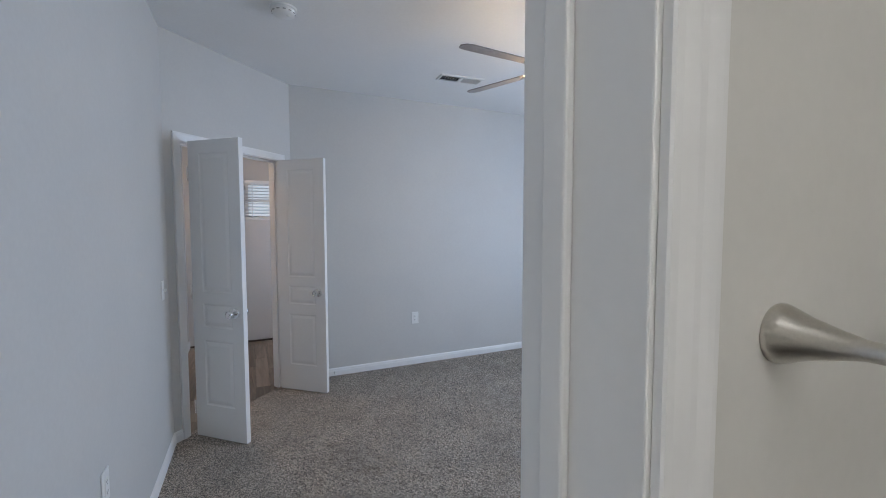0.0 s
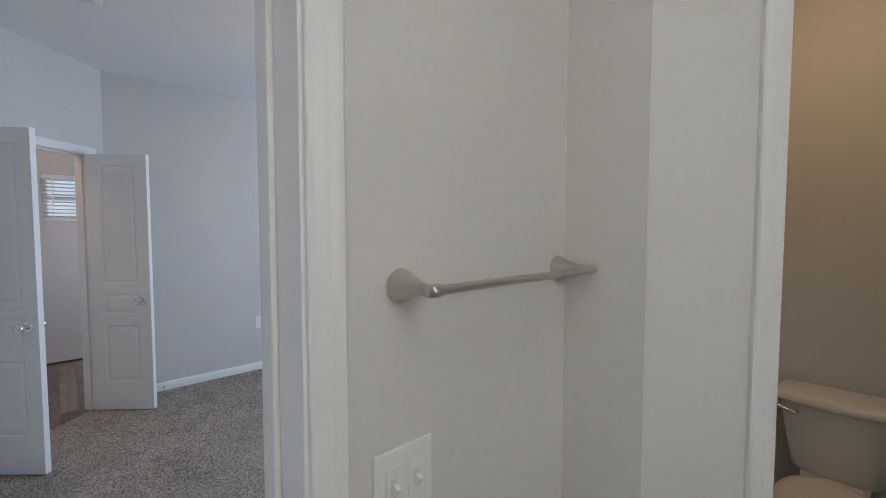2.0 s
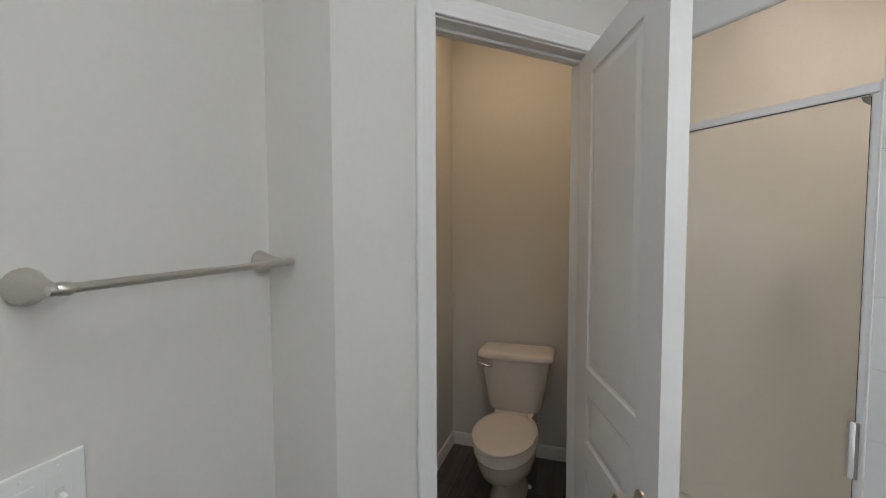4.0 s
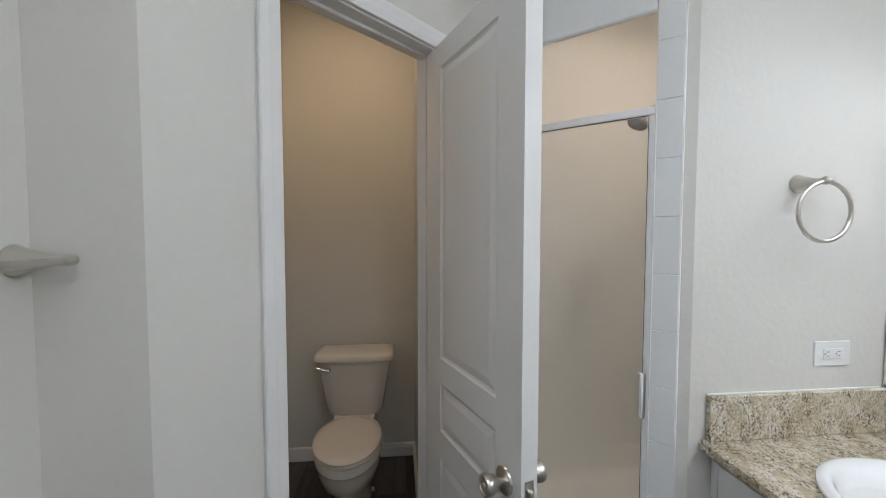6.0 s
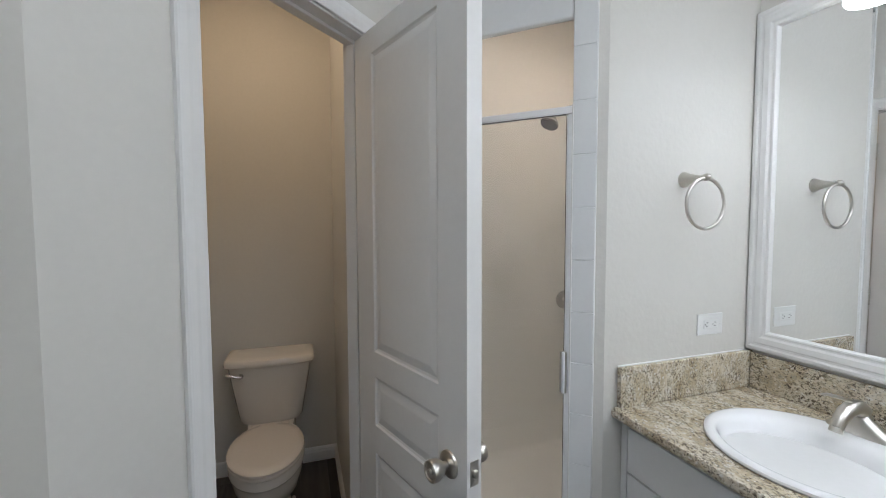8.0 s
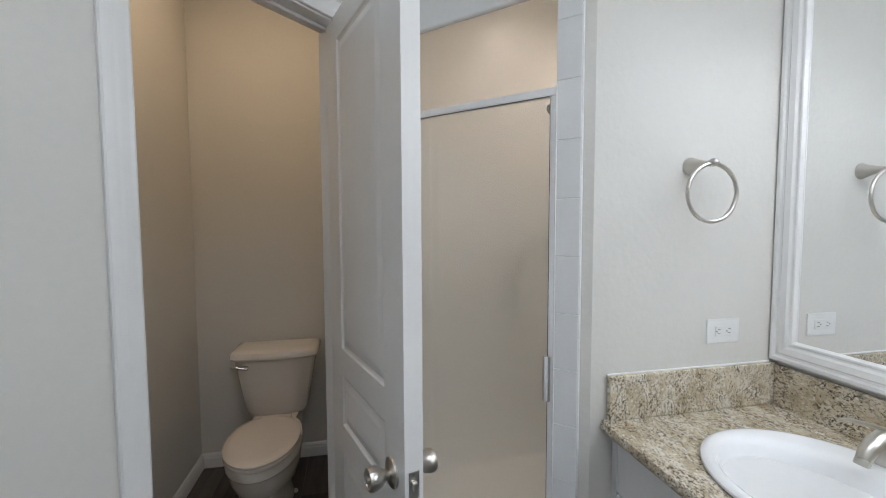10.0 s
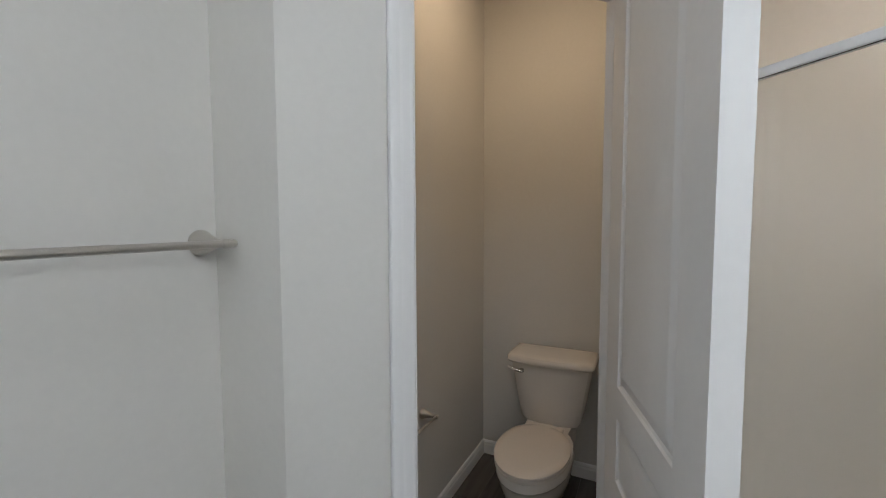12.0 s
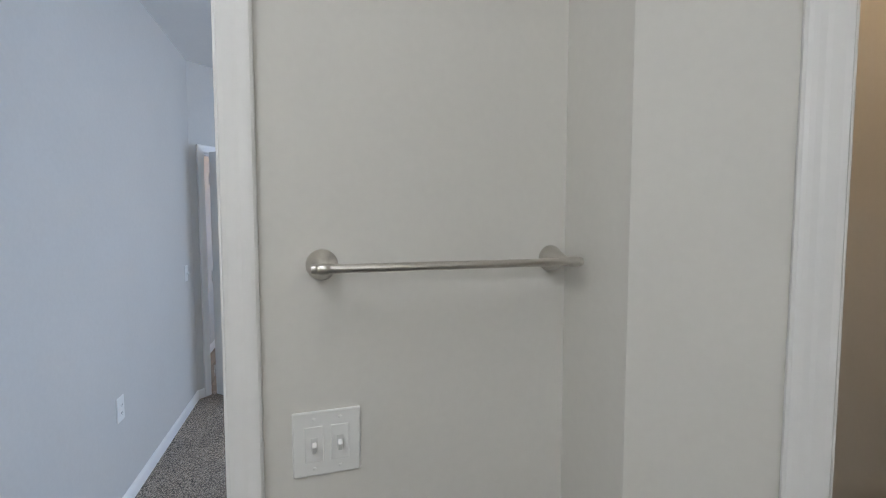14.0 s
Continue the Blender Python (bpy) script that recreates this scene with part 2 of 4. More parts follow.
def add_box(bm, x0, x1, y0, y1, z0, z1, bevel=0.0, seg=2, m=None):
    r = bmesh.ops.create_cube(bm, size=1)
    vs = r["verts"]
    for v in vs:
        v.co = Vector(((x0 + x1) / 2 + v.co.x * (x1 - x0), (y0 + y1) / 2 + v.co.y * (y1 - y0), (z0 + z1) / 2 + v.co.z * (z1 - z0)))
    if bevel:
        es = list({e for v in vs for e in v.link_edges})
        vs = bmesh.ops.bevel(bm, geom=es, offset=bevel, segments=seg, affect="EDGES", profile=0.5)["verts"]
    if m:
        bmesh.ops.transform(bm, matrix=m, verts=list(vs))
    return bm


def box(x0, x1, y0, y1, z0, z1, bevel=0.0, seg=2, m=None):
    return add_box(bmesh.new(), x0, x1, y0, y1, z0, z1, bevel, seg, m)


def prism(points, z0, z1):
    """A flat outline raised from z0 to z1."""
    bm = bmesh.new()
    lo = [bm.verts.new((x, y, z0)) for x, y in points]
    hi = [bm.verts.new((x, y, z1)) for x, y in points]
    bm.faces.new(lo)
    bm.faces.new(hi)
    for i in range(len(points)):
        j = (i + 1) % len(points)
        bm.faces.new((lo[i], lo[j], hi[j], hi[i]))
    return bm


def add_loft(bm, rings, cap=(True, True), closed=True):
    rows = [[bm.verts.new(p) for p in ring] for ring in rings]
    n = len(rows[0])
    for a, b in zip(rows, rows[1:]):
        for i in range(n if closed else n - 1):
            j = (i + 1) % n
            bm.faces.new((a[i], a[j], b[j], b[i]))
    if cap[0]:
        bm.faces.new(rows[0])
    if cap[1]:
        bm.faces.new(rows[-1])
    return bm


def loft(rings, cap=(True, True), closed=True):
    return add_loft(bmesh.new(), rings, cap, closed)


def add_lathe(bm, prof, seg=24, m=None):
    """Turns (radius, height) pairs about z."""
    m = m or Matrix()
    rings = [[m @ Vector((max(r, 1e-4) * math.cos(2 * math.pi * i / seg), max(r, 1e-4) * math.sin(2 * math.pi * i / seg), z)) for i in range(seg)] for r, z in prof]
    return add_loft(bm, rings)


def lathe(prof, seg=24, m=None):
    return add_lathe(bmesh.new(), prof, seg, m)


def add_tube(bm, pts, radius, seg=14, closed=False):
    pts = [Vector(p) for p in pts]
    n = len(pts)
    rad = radius if isinstance(radius, (list, tuple)) else [radius] * n
    rings = []
    up = Vector((0, 0, 1))
    for i, p in enumerate(pts):
        a = pts[i - 1] if (i or closed) else p
        b = pts[(i + 1) % n] if (i < n - 1 or closed) else p
        d = (b - a).normalized()
        s = d.cross(up if abs(d.dot(up)) < 0.95 else Vector((0, 1, 0))).normalized()
        t = s.cross(d)
        rings.append([p + rad[i] * (math.cos(2 * math.pi * k / seg) * s + math.sin(2 * math.pi * k / seg) * t) for k in range(seg)])
    if closed:
        rings.append(rings[0])
        add_loft(bm, rings, (False, False))
        bmesh.ops.remove_doubles(bm, verts=bm.verts, dist=1e-6)
        return bm
    return add_loft(bm, rings)


def tube(pts, radius, seg=14, closed=False):
    return add_tube(bmesh.new(), pts, radius, seg, closed)


def axis_y(x, y, z, sign=1):
    """Turns the z axis of a lathe to +y or -y at a place."""
    return pose(x, y, z, -90 * sign, 0, 0)


def swept(profile, path, closed=False):
    """A moulding: profile (out, up) swept along a path of (point, out direction, up direction)."""
    rings = [[Vector(p) + o * Vector(od) + u * Vector(ud) for o, u in profile] for p, od, ud in path]
    return loft(rings)


CASING = [(0, 0), (0.008, 0.0), (0.0102, 0.002), (0.0108, 0.010), (0.0125, 0.019), (0.0136, 0.025), (0.0140, 0.032),
          (0.0156, 0.040), (0.0163, 0.047), (0.0160, 0.053), (0.0125, 0.057), (0, 0.057)]
BASE = [(0, 0), (0.013, 0), (0.013, 0.055), (0.010, 0.064), (0.0105, 0.070), (0.007, 0.078), (0.003, 0.083), (0, 0.083)]


def casing(name, m, width, height, parent=None, label="white moulded door casing"):
    """Mitred casing round an opening of that width and height; in its own frame x runs along the wall, -y is out into the room."""
    o = Vector((0, -1, 0))
    w = 0.006
    path = [((-w, 0, 0), o, Vector((-1, 0, 0))), ((-w, 0, height + w), o, Vector((-1, 0, 1))), ((width + w, 0, height + w), o, Vector((1, 0, 1))), ((width + w, 0, 0), o, Vector((1, 0, 0)))]
    bm = swept(CASING, path)
    bmesh.ops.transform(bm, matrix=m, verts=bm.verts)
    ob = part(name, bm, TRIM, parent)
    return setting(ob, label, "trim") if not parent else ob


def baseboard(points, closed=False):
    """Baseboard along floor points; the room lies to the left of the way."""
    pts = [Vector((*p, 0)) for p in points]
    path = []
    for i, p in enumerate(pts):
        ns = []
        for a, b in ((i - 1, i), (i, i + 1)):
            if 0 <= a and b < len(pts):
                d = (pts[b] - pts[a]).normalized()
                ns.append(Vector((-d.y, d.x, 0)))
        o = sum(ns, Vector()) / len(ns)
        o = o / max(o.length_squared, 0.3)
        path.append((p, o, Vector((0, 0, 1))))
    return setting(part("baseboard", swept(BASE, path), TRIM), "white moulded wooden baseboard along the wall", "baseboard")


def frame_m(x, y, z, ux, uy):
    """A frame whose x axis runs along (ux, uy) in the floor plan and whose -y looks out to its right side."""
    return Matrix.Translation((x, y, z)) @ Matrix.Rotation(math.atan2(uy, ux), 4, "Z")


# ---- plan ----
WY = 0.221            # face of the towel bar wall
WC_Y = 0.25           # face of the same wall inside the toilet room
WT = 0.165            # wall thickness
DX0, DX1 = -0.43, 0.274   # bedroom doorway
DOOR_H = 2.032
PIER = (0.956, 0.024)     # outer corner of the pier, start of the diagonal wall
RX = 1.258                # towel ring wall
MY = -1.985               # mirror wall
SHX = 2.32                # back of the shower
WCX, WCY = 2.70, -0.548  # back and side of the toilet room
W_S0, W_S1 = 0.285, 0.865 # toilet door opening along the diagonal wall
WC_T, WC_H = 0.10, 2.03    # thickness of that wall, height of its opening
SH_R = 0.625              # width of the shower opening
FAR_Y = 4.075             # far bedroom wall
D45 = -3.742              # diagonal double door wall: x - y
HALL_Y = 5.75
HALL_X = -0.72


def diag(s, depth=0.0):
    """Point along the toilet room's diagonal wall, depth into the wall."""
    return (PIER[0] + R2 * s + R2 * depth, PIER[1] - R2 * s + R2 * depth)


CX, CY = 1.765, -0.785


def shw(r, depth=0.0):
    """Point along the shower's diagonal front, depth into the shower."""
    return (CX - R2 * r + R2 * depth, CY - R2 * r - R2 * depth)


def wall(name, points, z0, z1, label="greige painted drywall", material=None):
    return setting(part(name, prism(points, z0, z1), material or PAINT), label, "wall")


def rect(x0, x1, y0, y1):
    return [(x0, y0), (x1, y0), (x1, y1), (x0, y1)]


# floors and ground
setting(part("ground", box(-400, 400, -400, 400, -0.32, -0.22), GROUND), "grassy ground outside the building", "ground")
setting(part("floor_bedroom", prism([(BED_X - 0.1, WY + 0.06), (BED_W + 0.1, WY + 0.06), (BED_W + 0.1, FAR_Y + 0.1), (0.36, FAR_Y + 0.1), (0.28, 4.07), (-0.56, 3.23)], -0.2, 0.01), CARPET), "tan and brown speckled loop carpet", "carpet")
setting(part("floor_bathroom", box(-1.3, WCX + 0.1, MY - 0.1, WY + 0.056, -0.2, -0.012), SHOE), "dark subfloor under the vinyl planks", "floor")
setting(part("floor_hall", prism([(-0.565, 3.237), (0.275, 4.077), (0.275, HALL_Y + 0.1), (HALL_X - 0.1, HALL_Y + 0.1), (HALL_X - 0.1, 3.237)], -0.2, -0.012), SHOE), "dark subfloor of the hall", "floor")

# bathroom walls
wall("wall_towel_bar", rect(DX1 + 0.02, 1.0, WY, WY + WT), 0, CEIL, material=BATH_PAINT)
wall("wall_toilet_north", rect(1.0, BED_W + 0.115, WC_Y, WY + WT), 0, CEIL, material=BATH_PAINT)
wall("wall_door_side", rect(-1.3, DX0 - 0.02, WY, WY + WT), 0, CEIL, material=BATH_PAINT)
wall("wall_door_header", rect(DX0 - 0.02, DX1 + 0.02, WY, WY + WT), DOOR_H + 0.02, CEIL, material=BATH_PAINT)
wall("wall_pier", [(0.957, WY + 0.01), PIER, diag(W_S0 - 0.02), diag(W_S0 - 0.02, WC_T), (1.04, WC_Y + 0.01), (0.99, WC_Y + 0.01)], 0, CEIL, material=BATH_PAINT)
wall("wall_toilet_header", [diag(W_S0 - 0.02), diag(W_S1 + 0.02), diag(W_S1 + 0.02, WC_T), diag(W_S0 - 0.02, WC_T)], WC_H + 0.02, CEIL, material=BATH_PAINT)
wall("wall_toilet_end", [diag(W_S1 + 0.02), (CX, CY), (CX + 0.12, CY), (CX + 0.12, WCY), (1.669, WCY), diag(W_S1 + 0.02, WC_T)], 0, CEIL, material=BATH_PAINT)
wall("wall_toilet_side", rect(CX + 0.12, WCX, WCY - 0.12, WCY), 0, CEIL, material=BATH_PAINT)
wall("wall_toilet_back", rect(WCX, WCX + 0.1, MY - 0.1, WC_Y), 0, CEIL, material=BATH_PAINT)
wall("wall_shower_header", [shw(0, 0.01), shw(SH_R, 0.01), shw(SH_R, 0.045), shw(0, 0.045)], 2.1, CEIL, material=BATH_PAINT)
wall("wall_shower_back", rect(SHX, SHX + 0.1, MY, WCY - 0.12), 0, CEIL, material=BATH_PAINT)
wall("wall_shower_side", rect(CX + 0.12, SHX, WCY - 0.24, WCY - 0.122), 0, CEIL, material=BATH_PAINT)
wall("wall_towel_ring", [shw(SH_R), (RX, -1.313), (RX, MY), (RX + 0.115, MY), (RX + 0.115, -1.36), shw(SH_R, 0.05)], 0, CEIL, "beige orange-peel textured drywall", RING_PAINT)
wall("wall_mirror", rect(-1.3, WCX, MY - 0.1, MY), 0, CEIL, material=BATH_PAINT)
wall("wall_bath_west", rect(-1.3, -1.2, MY, WY), 0, CEIL, material=BATH_PAINT)

# bedroom walls
wall("wall_bedroom_west", rect(BED_X - 0.1, BED_X, WY + WT, 3.232), 0, CEIL)
wall("wall_bedroom_far", rect(0.333, BED_W + 0.1, FAR_Y, FAR_Y + 0.1), 0, CEIL)
EW, EY0, EY1, EZ0, EZ1 = BED_W, 0.6, 2.8, 0.8, 2.2
for nm, a, b, c, d in (("wall_bedroom_east_low", WY + WT, FAR_Y, 0, EZ0), ("wall_bedroom_east_top", WY + WT, FAR_Y, EZ1, CEIL), ("wall_bedroom_east_near", WY + WT, EY0, EZ0, EZ1), ("wall_bedroom_east_end", EY1, FAR_Y, EZ0, EZ1)):
    wall(nm, rect(EW, EW + 0.1, a, b), c, d)

# diagonal wall with the double door: starts at the west wall and ends at the far wall
A0 = (BED_X, BED_X - D45)
A_LEN = (FAR_Y + D45 - BED_X) / R2


def dd(s, depth=0.0):
    return (A0[0] + R2 * s - R2 * depth, A0[1] + R2 * s + R2 * depth)


DD0 = 0.122
DD1 = DD0 + 0.922
wall("wall_double_door_west", [(BED_X - 0.1, 3.235), A0, dd(DD0 - 0.02), dd(DD0 - 0.02, 0.115), (BED_X - 0.1, A0[1] + 0.05)], 0, CEIL)
wall("wall_double_door_east", [dd(DD1 + 0.02), dd(A_LEN), (0.333, FAR_Y + 0.1), dd(A_LEN - 0.02, 0.115), dd(DD1 + 0.02, 0.115)], 0, CEIL)
wall("wall_double_door_header", [dd(DD0 - 0.02), dd(DD1 + 0.02), dd(DD1 + 0.02, 0.115), dd(DD0 - 0.02, 0.115)], DOOR_H + 0.02, CEIL)

# hall beyond the double door
HW0, HW1, HZ0, HZ1 = -0.075, 0.62, 1.535, 2.03
wall("wall_hall_west", rect(HALL_X - 0.1, HALL_X, 3.2, HALL_Y), 0, CEIL)
wall("wall_hall_north_low", rect(HALL_X - 0.1, 1.5, HALL_Y, HALL_Y + 0.12), 0, HZ0)
wall("wall_hall_north_top", rect(HALL_X - 0.1, 1.5, HALL_Y, HALL_Y + 0.12), HZ1, CEIL)
wall("wall_hall_north_west", rect(HALL_X - 0.1, HW0, HALL_Y, HALL_Y + 0.12), HZ0, HZ1)
wall("wall_hall_north_east", rect(HW1, 1.5, HALL_Y, HALL_Y + 0.12), HZ0, HZ1)
wall("wall_hall_east", rect(1.4, 1.5, FAR_Y + 0.1, HALL_Y), 0, CEIL)
setting(part("floor_hall_east", box(0.275, 1.5, FAR_Y + 0.06, HALL_Y + 0.1, -0.2, -0.012), SHOE), "dark subfloor of the hall", "floor")

# ceilings
setting(part("ceiling", box(-1.3, BED_W + 0.1, MY - 0.1, HALL_Y + 0.12, CEIL, CEIL + 0.12), CEILING), "white textured flat ceiling", "ceiling")

# jambs and stops
JW = 0.02


def jamb_set(name, m, width, height, depth, stop=0.045):
    """Jamb boards with stops lining an opening; x along the wall, +y into it."""
    root = thing(name, m, "white painted wooden door frame", "door frame")
    root["kind"] = "structure"
    for x0, x1 in ((-JW, 0), (width, width + JW)):
        part("jamb", box(x0, x1, 0.001, depth - 0.001, 0, height, 0.002), TRIM, root)
    part("head_jamb", box(-JW, width + JW, 0.001, depth - 0.001, height, height + JW, 0.002), TRIM, root)
    for x0, x1 in ((0, 0.011), (width - 0.011, width)):
        part("stop", box(x0, x1, stop, stop + 0.034, 0, height - 0.011, 0.003), TRIM, root)
    part("stop", box(0, width, stop, stop + 0.034, height - 0.011, height, 0.003), TRIM, root)
    return root


M_BED = frame_m(DX0, WY, 0, 1, 0)
jamb_set("door_frame_1", M_BED, DX1 - DX0, DOOR_H, WT, 0.085)
casing("trim_bath_door", M_BED, DX1 - DX0, DOOR_H)
casing("trim_bedroom_door", frame_m(DX1, WY + WT, 0, -1, 0), DX1 - DX0, DOOR_H)
M_WC = frame_m(*diag(W_S0), 0, 1, -1)
jamb_set("door_frame_2", M_WC, W_S1 - W_S0, WC_H, WC_T)
casing("trim_toilet_door", M_WC, W_S1 - W_S0, WC_H)
M_DD = frame_m(*dd(DD0), 0, 1, 1)
jamb_set("door_frame_3", M_DD, DD1 - DD0, DOOR_H, 0.115)
casing("trim_double_door", M_DD, DD1 - DD0, DOOR_H)


# baseboards
baseboard([dd(DD0 - 0.064), A0, (BED_X, WY + WT)])
baseboard([(BED_W, FAR_Y), dd(A_LEN), dd(DD1 + 0.064)])
baseboard([(WCX, WCY), (WCX, WC_Y), (1.06, WC_Y)])
baseboard([(1.70, WCY), (WCX, WCY)])
baseboard([(HALL_X, HALL_Y), (HALL_X, 3.45)])
setting(part("shoe_trim", box(HALL_X + 0.014, 1.4, HALL_Y - 0.016, HALL_Y, 0, 0.022, 0.005), SHOE), "dark brown shoe trim along the hall wall", "trim")

# ---- doors ----
PANELS = ((0.225, 0.675), (0.765, 0.925), (1.005, 1.93))


def door_face(bm, width, height, y, out):
    """One moulded face with three panels, the top one gently arched; out is -1 or 1 along y."""
    stile = min(0.112, width * 0.21)
    x0, x1 = stile, width - stile
    N = 10

    def v(x, z, d):
        return bm.verts.new((x, y - out * d, z))

    zs = [0.0]
    for a, b in PANELS:
        zs += [a, b]
    zs.append(height)
    for k in range(len(zs) - 1):
        za, zb = zs[k], zs[k + 1]
        for xa, xb in ((0, x0), (x1, width)):
            bm.faces.new([v(xa, za, 0), v(xb, za, 0), v(xb, zb, 0), v(xa, zb, 0)])
        if k % 2 == 0:
            top = k == len(zs) - 2
            lo = [(x0 + (x1 - x0) * i / N, za + (ARCH * math.sin(math.pi * min(max((i / N - 0.2) / 0.6, 0), 1)) ** 2 if top else 0)) for i in range(N + 1)]
            bm.faces.new([v(x, z, 0) for x, z in lo] + [v(x1, zb, 0), v(x0, zb, 0)])
            continue
        arch = ARCH if k == len(zs) - 3 else 0.0
        rings = []
        for inset, d in ((0, 0), (0.005, 0.004), (0.012, 0.006), (0.018, 0.0048), (0.034, 0.0015), (0.038, 0.001)):
            a, b = x0 + inset, x1 - inset
            ring = [(a, za + inset), (b, za + inset)]
            ring += [(b + (a - b) * i / N, zb - inset + arch * math.sin(math.pi * min(max((i / N - 0.2) / 0.6, 0), 1)) ** 2) for i in range(N + 1)]
            rings.append([Vector((x, y - out * d, z)) for x, z in ring])
        add_loft(bm, rings, (False, True))


def knob(parent, x, z, y, sign, material, scale=1.0):
    m = axis_y(x, y, z, sign) @ Matrix.Scale(scale, 4)
    kn = part("knob", lathe([(0.012, 0.0), (0.0105, 0.012), (0.0115, 0.019), (0.0165, 0.025), (0.0235, 0.034), (0.0268, 0.045), (0.0272, 0.054), (0.0255, 0.0595), (0.0205, 0.0605), (0.0185, 0.0575), (0.0, 0.057)], 30, m), material, parent, "", True)
    part("rose", lathe([(0.0335, 0), (0.0345, 0.002), (0.033, 0.006), (0.026, 0.0095), (0.0135, 0.0115)], 30, m), material, kn, "", True)
    part("turn_button", lathe([(0.0075, 0.056), (0.0075, 0.0615), (0.006, 0.063), (0, 0.063)], 16, m), material, kn, "", True)


def panel_door(name, m, width, height, label, metal, thick=0.035, flip=1):
    """A leaf hinged at its frame's origin, along +x; its thickness runs to +y (flip 1) or -y."""
    root = thing(name, m, label, "door", "double door leaves" if name == "door_bedroom" else "")
    bm = bmesh.new()
    ya, yb = (0, thick) if flip > 0 else (-thick, 0)
    door_face(bm, width, height, ya, -1)
    door_face(bm, width, height, yb, 1)
    bmesh.ops.remove_doubles(bm, verts=bm.verts, dist=1e-5)
    for pts in (((0, ya, 0), (0, yb, 0), (0, yb, height), (0, ya, height)), ((width, ya, 0), (width, yb, 0), (width, yb, height), (width, ya, height)),
                ((0, ya, 0), (width, ya, 0), (width, yb, 0), (0, yb, 0)), ((0, ya, height), (width, ya, height), (width, yb, height), (0, yb, height))):
        bm.faces.new([bm.verts.new(p) for p in pts])
    part("leaf", bm, DOOR, root)
    kx = width - 0.066
    knob(root, kx, KNOB_Z, yb, 1, metal)
    knob(root, kx, KNOB_Z, ya, -1, metal)
    mid = (ya + yb) / 2
    if name != "door_bedroom":
        lp = part("latch_plate", box(width, width + 0.0015, mid - 0.0125, mid + 0.0125, KNOB_Z - 0.03, KNOB_Z + 0.03, 0.0006), metal, root, "metal latch plate")
        part("latch_bolt", box(width, width + 0.011, mid - 0.006, mid + 0.006, KNOB_Z - 0.009, KNOB_Z + 0.009, 0.003), metal, lp)
        for dz in (-0.022, 0.022):
            part("screw", lathe([(0.003, 0), (0.003, 0.0022), (0.001, 0.0025)], 10, pose(width, mid, KNOB_Z + dz, 0, 90, 0)), metal, lp)
    for hz in (0.2, 1.0, 1.8):
        hg = part("hinge", box(-0.0015, 0.0, ya + 0.002, yb - 0.002, hz - 0.045, hz + 0.045), metal, root)
        part("knuckle", lathe([(0.005, -0.047), (0.0065, -0.045), (0.0065, 0.045), (0.005, 0.047)], 12, pose(-0.004, (ya if flip > 0 else yb) - 0.004 * flip, hz)), metal, hg, "", True)
    return root


KNOB_Z = 0.822
ARCH = 0.0
WD_ANGLE = 197.8
panel_door("door_toilet", Matrix.Translation((*diag(W_S1 - 0.002, -0.004), 0.005)) @ Matrix.Rotation(radians(WD_ANGLE), 4, "Z"), 0.57, 2.003,
           "white three-panel door standing open beside the shower", NICKEL, 0.044, -1)
KNOB_Z = 0.875
ARCH = 0.003
panel_door("door_bedroom", Matrix.Translation((*dd(DD0 + 0.008, -0.055), 0.02)) @ Matrix.Rotation(radians(-42.5), 4, "Z"), 0.425, 2.016,
           "white three-panel double door leaf standing open over the carpet", CHROME, 0.035, 1)
panel_door("door_bedroom", Matrix.Translation((*dd(DD1 - 0.002, -0.008), 0.02)) @ Matrix.Rotation(radians(-40.5), 4, "Z"), 0.457, 2.016,
           "white three-panel double door leaf open near the far wall", CHROME, 0.035, -1)

# ---- towel bar ----
def bell_post(bm, m, reach, flange=0.0285):
    """Bell-shaped post with a flange, along its z axis."""
    add_lathe(bm, [(flange * 0.96, 0), (flange, 0.0025), (flange * 0.985, 0.006), (flange * 0.9, 0.012), (flange * 0.68, 0.026), (0.0125, reach * 0.55), (0.0088, reach * 0.72), (0.0085, reach * 0.86), (0.0085, reach)], 28, m)


BAR_Z, BAR_Y, BAR_A, BAR_B = 1.375, 0.133, 0.444, 0.920
tb = thing("towel_bar", Matrix.Translation((BAR_A, WY, BAR_Z)), "brushed nickel towel bar on the wall", "towel bar")
L = BAR_B - BAR_A
for px in (0, L):
    bm = bmesh.new()
    bell_post(bm, pose(px, 0, 0, 90, 0, 0), WY - BAR_Y)
    part("post", bm, NICKEL, tb, "", True)
part("bar", tube([(-0.008, BAR_Y - WY, 0), (L + 0.008, BAR_Y - WY, 0)], 0.0078, 20), NICKEL, tb, "", True)
for px, sg in ((0, -1), (L, 1)):
    part("finial", lathe([(0.0085, -0.012), (0.0102, -0.008), (0.0108, 0.0), (0.0100, 0.006), (0.0085, 0.009), (0.0095, 0.0125), (0.008, 0.018), (0.003, 0.0205), (0, 0.021)], 22, pose(px, BAR_Y - WY, 0, 0, 90 * sg, 0)), NICKEL, tb, "", True)

